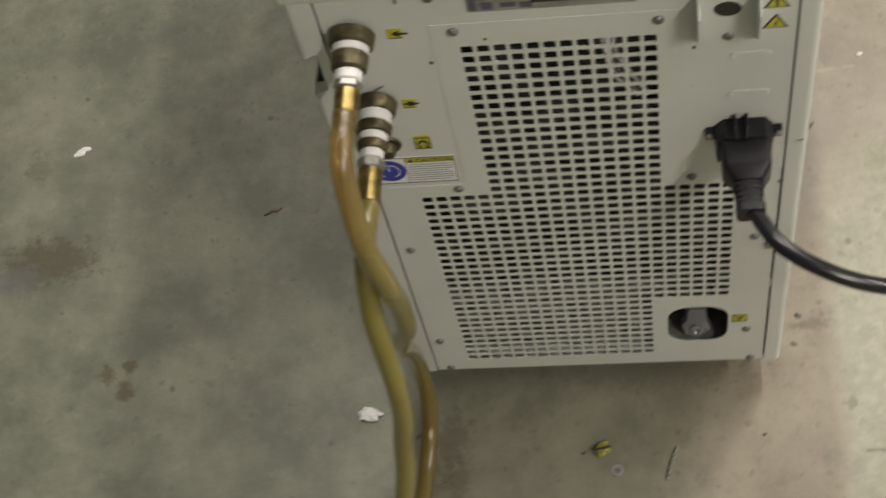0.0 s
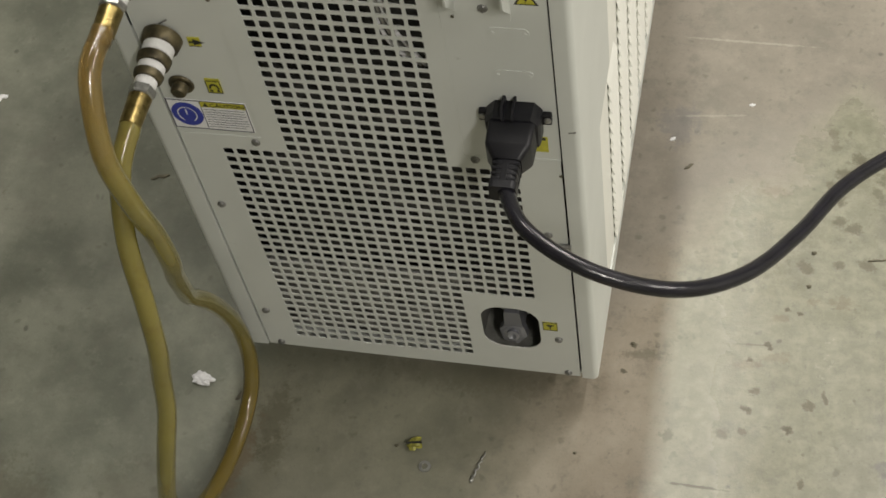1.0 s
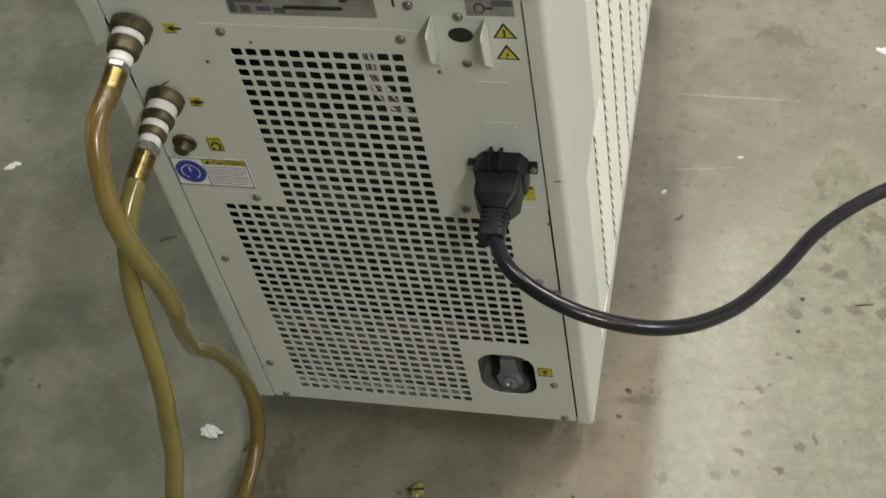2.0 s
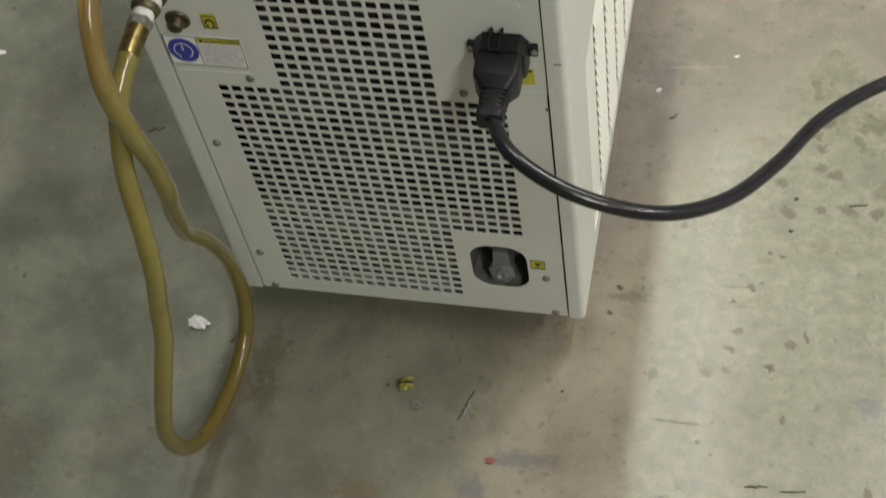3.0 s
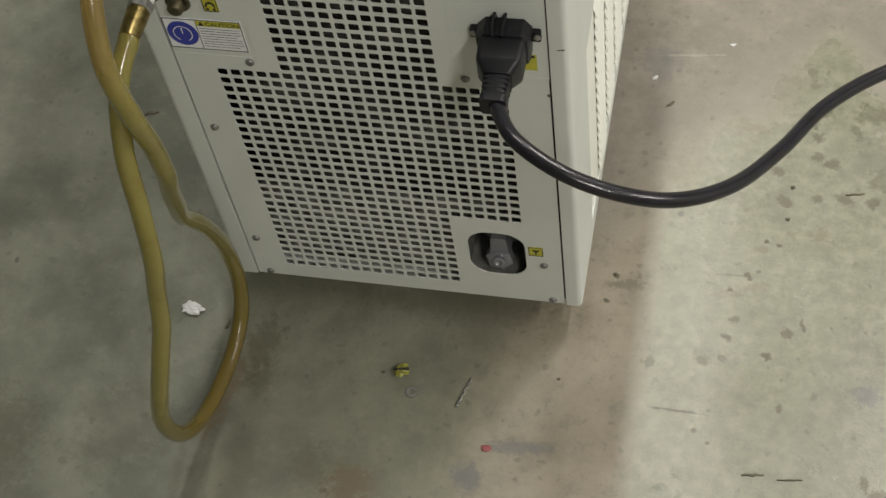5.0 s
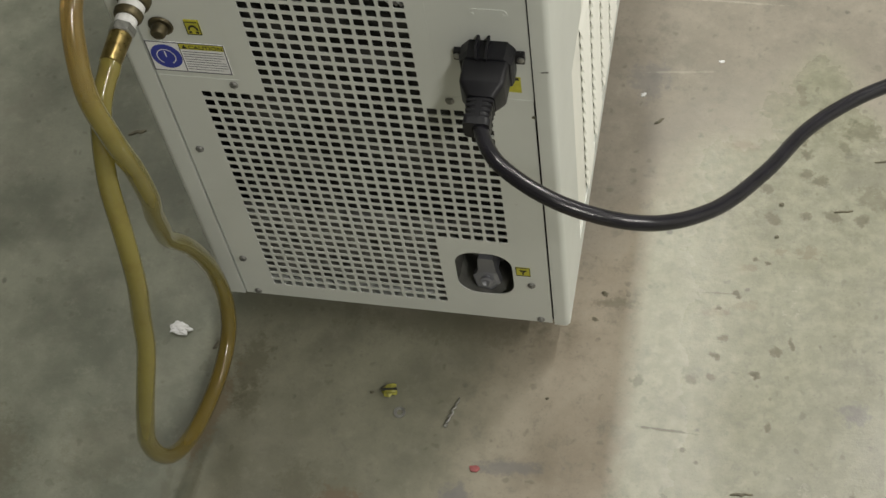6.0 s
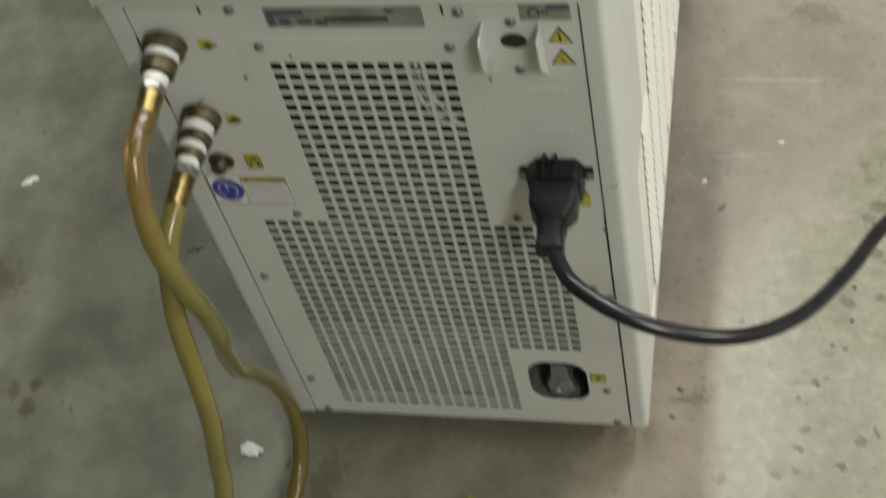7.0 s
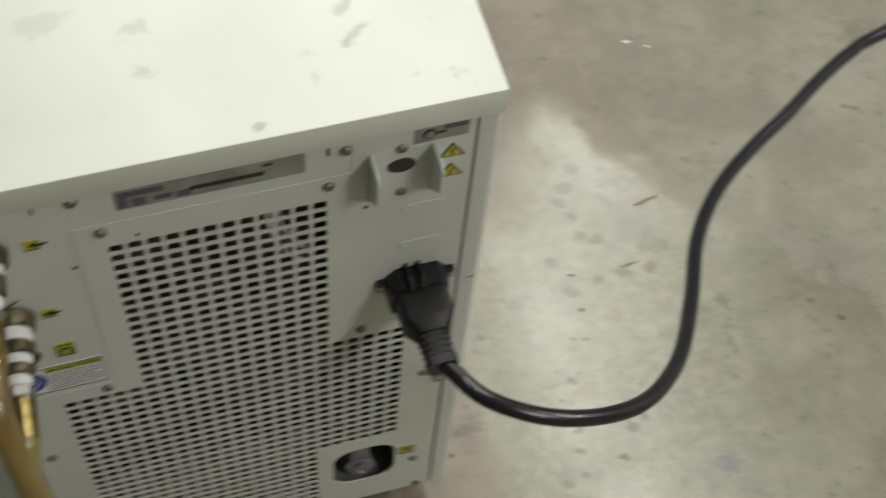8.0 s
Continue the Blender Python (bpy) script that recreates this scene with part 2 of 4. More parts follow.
    # dark drips in a loose cluster
    for px, py, r in ((0.605, 0.329, 0.011), (0.591, 0.306, 0.011), (0.579, 0.290, 0.011), (0.588, 0.271, 0.009), (0.588, 0.245, 0.010), (0.603, 0.237, 0.011), (0.546, 0.221, 0.008), (0.618, 0.193, 0.011), (0.646, 0.191, 0.011), (0.555, 0.182, 0.011), (0.590, 0.190, 0.007)):
        yield px, py, r, r * 0.95, dark, 0.60, 0.0
    for px, py, rx, ry, turn in ((0.644, 0.309, 0.026, 0.018, 0.3), (0.659, 0.220, 0.024, 0.017, -0.3), (0.627, 0.286, 0.007, 0.013, 0.4), (0.577, 0.354, 0.007, 0.022, 0.2), (0.711, 0.135, 0.011, 0.009, 0.0), (0.701, 0.086, 0.006, 0.020, 0.2), (0.993, 0.432, 0.035, 0.025, 0.0)):
        yield px, py, rx, ry, dark, 0.42, turn
    for px, py, r in ((0.540, 0.129, 0.0045), (0.553, 0.126, 0.004), (0.523, 0.086, 0.005), (0.507, 0.066, 0.005), (0.506, 0.011, 0.006), (0.547, -0.007, 0.006), (0.826, 0.083, 0.006)):
        yield px, py, r, r * 0.8, dark, 0.9, 0.0
    # scratches
    yield 0.502, 0.084, 0.030, 0.0014, dark, 0.45, 0.05
    yield 0.405, 0.360, 0.030, 0.035, blue, 0.45, 0.0
    yield 0.400, 0.060, 0.030, 0.008, dark, 0.45, 0.1
    yield 0.470, 0.487, 0.090, 0.0022, lightc, 0.35, -0.02
    yield 0.440, 0.375, 0.050, 0.0020, lightc, 0.25, 0.10
    yield 0.468, -0.080, 0.036, 0.0019, dark, 0.95, -0.02
    yield 0.525, 0.590, 0.045, 0.020, dark, 0.45, -0.3


FLOOR = concrete_floor()
WALL = material("painted_block", (0.55, 0.55, 0.5), 0.7, var=0.06, scale=3, bump=0.3, bump_scale=120)
CEILING = material("ceiling_paint", (0.6, 0.6, 0.57), 0.8, var=0.05, scale=2, bump=0.2, bump_scale=90)
PAINT = material("grey_powder_coat", (0.64, 0.662, 0.635), 0.45, var=0.035, scale=14, bump=0.10, bump_scale=1400)
CREAM = material("cream_powder_coat", (0.88, 0.885, 0.835), 0.45, var=0.05, scale=9, bump=0.10, bump_scale=1200)
LID = material("scuffed_lid_paint", (0.70, 0.735, 0.685), 0.42, var=0.05, scale=9, bump=0.10, bump_scale=1200)
# black that stands in for the unlit inside and the louvre slits
DARK = material("unlit_cavity_black", (0.008, 0.008, 0.008), 0.8, var=0.3, scale=60)
# near-black patches put the shade of the depth into the coil's colour
FINS = material("shade_patched_fins", (0.13, 0.13, 0.125), 0.6, metal=0.2, second=(0.0015, 0.0015, 0.0015), scale=26, bump=0.4, bump_scale=300)
FOAM = material("grey_insulation", (0.26, 0.26, 0.245), 0.9, second=(0.05, 0.05, 0.047), scale=50, bump=0.5, bump_scale=200)
STEEL = material("zinc_steel", (0.40, 0.40, 0.39), 0.40, metal=0.9, second=(0.32, 0.32, 0.31), scale=300)
SCREW = material("dull_screw_steel", (0.32, 0.32, 0.31), 0.48, metal=0.7, second=(0.17, 0.17, 0.165), scale=420)
CAST = material("cast_steel", (0.36, 0.36, 0.35), 0.38, metal=0.85, second=(0.25, 0.25, 0.24), scale=120, bump=0.3, bump_scale=900)
RECESS = material("dusty_grey_recess", (0.17, 0.17, 0.155), 0.55, second=(0.10, 0.10, 0.09), scale=55, bump=0.3, bump_scale=500)
VALVE_GREY = material("blue_grey_valve_steel", (0.25, 0.255, 0.28), 0.36, metal=0.45, var=0.06, scale=60)
BRONZE = material("tarnished_bronze", (0.155, 0.13, 0.075), 0.45, metal=0.75, second=(0.06, 0.052, 0.035), scale=110, bump=0.25, bump_scale=700)
BRASS = material("brass", (0.42, 0.33, 0.13), 0.30, metal=1.0, second=(0.20, 0.15, 0.06), scale=150)
TAPE = material("white_thread_tape", (0.82, 0.82, 0.82), 0.5, var=0.08, scale=160, bump=0.5, bump_scale=500)
RUBBER = material("black_rubber", (0.010, 0.010, 0.013), 0.40, var=0.25, scale=60, bump=0.15, bump_scale=900, Specular_IOR_Level=0.35)
CABLE = material("black_cable_jacket", (0.011, 0.0105, 0.0145), 0.22, var=0.3, scale=50, bump=0.12, bump_scale=500)
YELLOW = material("yellow_vinyl", (0.52, 0.49, 0.05), 0.45, var=0.12, scale=250)
BLACK_INK = material("black_ink", (0.02, 0.02, 0.018), 0.5, var=0.2, scale=300)
WHITE_VINYL = material("white_vinyl", (0.86, 0.86, 0.88), 0.4, var=0.05, scale=120)
GREY_INK = material("grey_ink", (0.10, 0.10, 0.13), 0.5, var=0.15, scale=300)
BLUE_INK = material("blue_ink", (0.035, 0.05, 0.36), 0.4, var=0.12, scale=200)
SILVER_FOIL = material("silver_label_foil", (0.36, 0.36, 0.34), 0.38, metal=0.35, second=(0.22, 0.22, 0.21), scale=45)
PAPER = material("crumpled_paper", (0.66, 0.66, 0.67), 0.7, var=0.12, scale=150, bump=0.5, bump_scale=300)
RING = material("dirty_white_plastic", (0.62, 0.61, 0.57), 0.5, second=(0.30, 0.29, 0.26), scale=260)
OLIVE = material("yellow_plastic_scrap", (0.34, 0.33, 0.05), 0.45, second=(0.16, 0.15, 0.03), scale=170)
RED = material("red_plastic_chip", (0.26, 0.075, 0.075), 0.65, var=0.2, scale=200)
WOOD_DARK = material("dark_scrap", (0.110, 0.100, 0.068), 0.7, var=0.4, scale=200)
LAMP_BODY = material("lamp_housing", (0.7, 0.7, 0.68), 0.5, var=0.04, scale=4)


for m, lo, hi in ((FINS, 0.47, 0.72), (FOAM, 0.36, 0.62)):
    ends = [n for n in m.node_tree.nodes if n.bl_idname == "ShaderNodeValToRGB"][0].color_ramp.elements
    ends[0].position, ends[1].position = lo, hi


def hose_material():
    """Amber flexible tubing full of liquid, more orange towards the fittings."""
    m = material("amber_tubing", (0.36, 0.25, 0.055), 0.20, var=0.12, scale=18)
    nt = m.node_tree
    k = Maths(m)
    b = nt.nodes["Principled BSDF"]
    b.inputs["IOR"].default_value = 1.42
    b.inputs["Coat Weight"].default_value, b.inputs["Coat Roughness"].default_value = 0.6, 0.08
    tc = [n for n in nt.nodes if n.bl_idname == "ShaderNodeTexCoord"][0].outputs["Object"]
    sep = nt.nodes.new("ShaderNodeSeparateXYZ")
    nt.links.new(tc, sep.inputs[0])
    up = k.step(k.op("ADD", sep.outputs[2], k.op("MULTIPLY", k.noise(tc, 30, 3), 0.08)), 0.55, 0.68)
    low = k.op("SUBTRACT", 1.0, k.step(sep.outputs[2], 0.02, 0.20))
    body = k.mix(k.noise(tc, 22, 4), (0.250, 0.218, 0.050, 1), (0.335, 0.290, 0.080, 1))
    body = k.mix(low, body, (0.205, 0.150, 0.032, 1))
    streak = k.step(k.noise(tc, 55, 5, 0.65), 0.45, 0.7)
    body = k.mix(k.op("MULTIPLY", streak, 0.30), body, (0.21, 0.14, 0.035, 1))
    body = k.mix(k.op("MULTIPLY", up, 0.65), body, (0.60, 0.38, 0.15, 1))
    nt.links.new(k.op("ADD", 0.38, k.op("MULTIPLY", up, 0.55)), b.inputs["Transmission Weight"])
    nt.links.new(body, b.inputs["Base Color"])
    return m


HOSE = hose_material()


def scuffed(m, tone, scale, lo, hi, amount):
    """Adds thin dull scuffs to a painted surface."""
    nt = m.node_tree
    k = Maths(m)
    b = nt.nodes["Principled BSDF"]
    old = b.inputs["Base Color"].links[0].from_socket
    tc = [n for n in nt.nodes if n.bl_idname == "ShaderNodeTexCoord"][0].outputs["Object"]
    a, c = k.noise(tc, scale, 5, 0.7), k.noise(tc, scale * 0.23, 2)
    f = k.op("MULTIPLY", k.op("MULTIPLY", k.step(a, lo, hi), k.step(c, 0.5, 0.62)), amount)
    nt.links.new(k.mix(f, old, tone), b.inputs["Base Color"])


scuffed(LID, (0.30, 0.31, 0.28, 1), 34, 0.60, 0.74, 0.6)



def lid_marks():
    """Short grey rub marks on the lid."""
    nt = LID.node_tree
    k = Maths(LID)
    b = nt.nodes["Principled BSDF"]
    colour = b.inputs["Base Color"].links[0].from_socket
    tc = [n for n in nt.nodes if n.bl_idname == "ShaderNodeTexCoord"][0].outputs["Object"]
    sep = nt.nodes.new("ShaderNodeSeparateXYZ")
    nt.links.new(tc, sep.inputs[0])
    ragged = k.op("ADD", k.op("MULTIPLY", k.op("SUBTRACT", k.noise(tc, 45, 4, 0.6), 0.5), 3.0), k.op("MULTIPLY", k.op("SUBTRACT", k.noise(tc, 200, 5, 0.7), 0.5), 2.4))
    for x, y, rx, ry, turn, amount in LID_MARKS:
        f = k.op("SUBTRACT", 1.0, k.step(k.op("ADD", k.spot(sep.outputs[0], sep.outputs[1], x, y, rx, ry, turn), ragged), 0.3, 1.0))
        colour = k.mix(k.op("MULTIPLY", f, amount), colour, (0.26, 0.27, 0.24, 1))
    nt.links.new(colour, b.inputs["Base Color"])


LID_MARKS = ((0.155, 0.092, 0.018, 0.008, 0.2, 0.3), (0.281, 0.057, 0.014, 0.004, 0.7, 0.4), (0.282, 0.079, 0.01, 0.006, 0.5, 0.4), (0.212, 0.006, 0.005, 0.0035, 0, 0.5), (0.155, 0.058, 0.016, 0.008, 0, 0.3), (0.252, 0.031, 0.006, 0.01, 0.3, 0.3), (0.106, 0.108, 0.02, 0.01, 0.3, 0.2))
lid_marks()
scuffed(PAINT, (0.36, 0.36, 0.33, 1), 60, 0.62, 0.74, 0.45)
scuffed(CREAM, (0.40, 0.40, 0.36, 1), 50, 0.64, 0.76, 0.4)


# ---- building helpers ----
def mesh_of(name, bm, mat):
    me = bpy.data.meshes.new(name)
    bmesh.ops.recalc_face_normals(bm, faces=bm.faces)
    bm.to_mesh(me)
    bm.free()
    me.materials.append(mat)
    return me


def part(name, bm, mat, parent, label="", smooth=False):
    me = mesh_of(name, bm, mat)
    if smooth:
        me.polygons.foreach_set("use_smooth", [True] * len(me.polygons))
        me.set_sharp_from_angle(angle=radians(40))
    ob = new(name, me)
    if parent:
        ob.parent = parent
    if label:
        tagged(ob, label)
    return ob


def thing(name, label, category, at=(0, 0, 0), group=""):
    ob = new(name)
    ob.location = at
    return tagged(ob, label, category, group)


def box(bm, x0, x1, y0, y1, z0, z1, bevel=0.0, seg=2):
    made = bmesh.ops.create_cube(bm, size=1, matrix=Matrix.LocRotScale(((x0 + x1) / 2, (y0 + y1) / 2, (z0 + z1) / 2), None, (x1 - x0, y1 - y0, z1 - z0)))
    if bevel:
        edges = {e for v in made["verts"] for e in v.link_edges}
        bmesh.ops.bevel(bm, geom=list(edges), offset=bevel, segments=seg, affect="EDGES", profile=0.5)
    return bm


def boxed(*args, **kw):
    return box(bmesh.new(), *args, **kw)


def lathe(profile, base, axis, seg=32, hexed=False):
    """A turned body: (distance, radius) pairs from base along axis."""
    bm = bmesh.new()
    axis = Vector(axis).normalized()
    side = axis.orthogonal().normalized()
    up = axis.cross(side)
    n = 6 if hexed else seg
    rings = []
    for d, r in profile:
        c = Vector(base) + axis * d
        rings.append([bm.verts.new(c + (side * math.cos(2 * math.pi * i / n) + up * math.sin(2 * math.pi * i / n)) * r) for i in range(n)])
    for a, b in zip(rings, rings[1:]):
        for i in range(n):
            bm.faces.new((a[i], a[(i + 1) % n], b[(i + 1) % n], b[i]))
    bm.faces.new(rings[0][::-1])
    bm.faces.new(rings[-1])
    return bm


def smooth_path(points, steps=10):
    """Points along a smooth curve through the given ones."""
    p = [Vector(q) for q in points]
    p = [2 * p[0] - p[1], *p, 2 * p[-1] - p[-2]]
    out = []
    for i in range(1, len(p) - 2):
        a, b, c, d = p[i - 1 : i + 3]
        for s in range(steps):
            t = s / steps
            out.append(0.5 * (2 * b + (c - a) * t + (2 * a - 5 * b + 4 * c - d) * t * t + (3 * b - a - 3 * c + d) * t**3))
    return out + [p[-2]]


def tube(points, radius, seg=20):
    """A tube with closed ends along points; radius may be a function of the share of its length."""
    bm = bmesh.new()
    rings, side = [], None
    for i, p in enumerate(points):
        way = (points[min(i + 1, len(points) - 1)] - points[max(i - 1, 0)]).normalized()
        side = way.orthogonal().normalized() if side is None else (side - way * side.dot(way)).normalized()
        up = way.cross(side)
        r = radius(i / (len(points) - 1)) if callable(radius) else radius
        rings.append([bm.verts.new(p + (side * math.cos(2 * math.pi * j / seg) + up * math.sin(2 * math.pi * j / seg)) * r) for j in range(seg)])
    for a, b in zip(rings, rings[1:]):
        for j in range(seg):
            bm.faces.new((a[j], a[(j + 1) % seg], b[(j + 1) % seg], b[j]))
    bm.faces.new(rings[0][::-1])
    bm.faces.new(rings[-1])
    return bm


def plate(outline, y0, y1, bevel=0.0):
    """A flat plate of an (x, z) outline between two depths."""
    bm = bmesh.new()
    front = [bm.verts.new((x, y0, z)) for x, z in outline]
    back = [bm.verts.new((x, y1, z)) for x, z in outline]
    bm.faces.new(front)
    bm.faces.new(back[::-1])
    for i in range(len(outline)):
        j = (i + 1) % len(outline)
        bm.faces.new((front[j], front[i], back[i], back[j]))
    return bm


def disc_outline(cx, cz, rx, rz, n=28):
    return [(cx + rx * math.cos(2 * math.pi * i / n), cz + rz * math.sin(2 * math.pi * i / n)) for i in range(n)]


def rounded(x0, x1, z0, z1, r, n=5):
    out = []
    for cx, cz, a in ((x1 - r, z1 - r, 0), (x0 + r, z1 - r, 90), (x0 + r, z0 + r, 180), (x1 - r, z0 + r, 270)):
        out += [(cx + r * math.cos(radians(a + 90 * i / n)), cz + r * math.sin(radians(a + 90 * i / n))) for i in range(n + 1)]
    return out


# ---- the hall ----
def hall():
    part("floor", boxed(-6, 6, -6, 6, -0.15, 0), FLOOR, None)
    tagged(bpy.data.objects["floor"], "worn stained concrete workshop floor", "floor", kind="structure")
    for name, args in (("wall_north", (-6.2, 6.2, 6, 6.2)), ("wall_south", (-6.2, 6.2, -6.2, -6)), ("wall_east", (6, 6.2, -6, 6)), ("wall_west", (-6.2, -6, -6, 6))):
        tagged(part(name, boxed(*args, -0.15, 4.3), WALL, None), "plain painted workshop wall", "wall", kind="structure")
    tagged(part("ceiling", boxed(-6.2, 6.2, -6.2, 6.2, 4.3, 4.45), CEILING, None), "plain pale workshop ceiling", "ceiling", kind="structure")
    # every lamp gets a housing, the added one at x = 4.2 too
    for x, y0, y1, width, watts in LAMPS:
        lamp = thing("ceiling_light", "long white strip light fixture hung from the ceiling", "lamp", (x, 0, 3.93), "strip lights")
        part("housing", boxed(-0.13, 0.13, y0 - 0.05, y1 + 0.05, 0, 0.07, bevel=0.01), LAMP_BODY, lamp)
        for y in (y0 + 0.12, y1 - 0.12):
            part("hanger", boxed(-0.01, 0.01, y - 0.01, y + 0.01, 0.07, 0.37), STEEL, lamp)


hall()

# ---- the chiller ----
W, D, BOTTOM, TOP = 0.362, 0.66, 0.048, 0.680
chiller = thing("recirculating_chiller", "pale grey metal chiller cabinet with perforated rear grille", "chiller")

# holes of the grille: pitch and first hole
PX, PZ, HW, HH, GX, GZ = 0.0116, 0.0119, 0.0089, 0.0086, 0.0562, 0.5925


def sheet_with_holes(name, rects, cells, big, outline, y0, y1, mat):
    """A punched sheet: plain rectangles, cells with one chamfered hole each, one large rounded hole, and its outer edge."""
    bm = bmesh.new()

    def quad(x0, x1, z0, z1):
        bm.faces.new([bm.verts.new((x, y0, z)) for x, z in ((x0, z0), (x1, z0), (x1, z1), (x0, z1))])

    def holed(x0, x1, z0, z1, hole):
        n = len(hole)
        ring = [bm.verts.new((x, y0, z)) for x, z in hole]
        deep = [bm.verts.new((x, y1, z)) for x, z in hole]
        cx, cz = (x0 + x1) / 2, (z0 + z1) / 2
        frame_points = []
        for x, z in hole:
            dx, dz = x - (min(h[0] for h in hole) + max(h[0] for h in hole)) / 2, z - (min(h[1] for h in hole) + max(h[1] for h in hole)) / 2
            kx, kz = abs(dx) / (x1 - x0), abs(dz) / (z1 - z0)
            if kx > kz:
                frame_points.append((x1 if dx > 0 else x0, cz + dz / kx * 0.5))
            else:
                frame_points.append((cx + dx / kz * 0.5, z1 if dz > 0 else z0))
        rim = [bm.verts.new((x, y0, z)) for x, z in frame_points]
        corners = {}
        for i in range(n):
            j = (i + 1) % n
            a, b = frame_points[i], frame_points[j]
            if abs(a[0] - b[0]) > 1e-9 and abs(a[1] - b[1]) > 1e-9:
                corner = (a[0] if a[0] in (x0, x1) else b[0], a[1] if a[1] in (z0, z1) else b[1])
                c = bm.verts.new((corner[0], y0, corner[1]))
                bm.faces.new((ring[i], ring[j], rim[j], c, rim[i]))
            else:
                bm.faces.new((ring[i], ring[j], rim[j], rim[i]))
            bm.faces.new((ring[j], ring[i], deep[i], deep[j]))

    for r in rects:
        quad(*r)
    for x0, z1 in cells:
        hx0, hz1, c = x0 + (PX - HW) / 2, z1 - (PZ - HH) / 2, 0.0010
        hx1, hz0 = hx0 + HW, hz1 - HH
        hole = [(hx1, hz1 - c), (hx1 - c, hz1), (hx0 + c, hz1), (hx0, hz1 - c), (hx0, hz0 + c), (hx0 + c, hz0), (hx1 - c, hz0), (hx1, hz0 + c)]
        holed(x0, x0 + PX, z1 - PZ, z1, hole)
    holed(*big[0], big[1])
    n = len(outline)
    front = [bm.verts.new((x, y0, z)) for x, z in outline]
    back = [bm.verts.new((x, y1, z)) for x, z in outline]
    for i in range(n):
        j = (i + 1) % n
        bm.faces.new((front[j], front[i], back[i], back[j]))
    me = bpy.data.meshes.new(name)
    bm.to_mesh(me)
    bm.free()
    me.materials.append(mat)
    return me


def grille_panel():
    cx = lambda i: GX - (PX - HW) / 2 + i * PX
    cz = lambda j: GZ + (PZ - HH) / 2 - j * PZ
    cells = [(cx(i), cz(j)) for j in range(17) for i in range(5, 17)]
    cells += [(cx(i), cz(j)) for j in range(17, 34) for i in range(22)]
    cells += [(cx(i), cz(j)) for j in range(34, 44) for i in range(16)]
    L, R, UL, UR, T, M, B = 0.0225, 0.3445, 0.0955, 0.2665, 0.6185, 0.4085, 0.0495
    rects = [
        (UL, UR, cz(0), T), (UL, cx(5), M, cz(0)), (cx(17), UR, M, cz(0)),
        (L, cx(5), cz(17), M), (cx(17), R, cz(17), M)]
    rects += [(L, cx(0), cz(44), cz(17)), (cx(22), R, cz(34), cz(17)), (L, R, B, cz(44))]
    rects = [r for r in rects if r[3] - r[2] > 1e-5]
    big = ((cx(16), R, cz(44), cz(34)), rounded(0.2535, 0.3095, 0.0950, 0.1690, 0.021, 6))
    outline = [(L, B), (R, B), (R, M), (UR, M), (UR, T), (UL, T), (UL, M), (L, M)]
    ob = new("grille_panel", sheet_with_holes("grille_panel", rects, cells, big, outline, 0.0007, 0.0019, PAINT))
    ob.parent = chiller
    tagged(ob, "punched grey sheet metal grille panel")


OPENING = [(0.088, 0.074), (0.61, 0.074), (0.61, 0.62), (0.158, 0.62), (0.155, 0.350), (0.088, 0.342)]


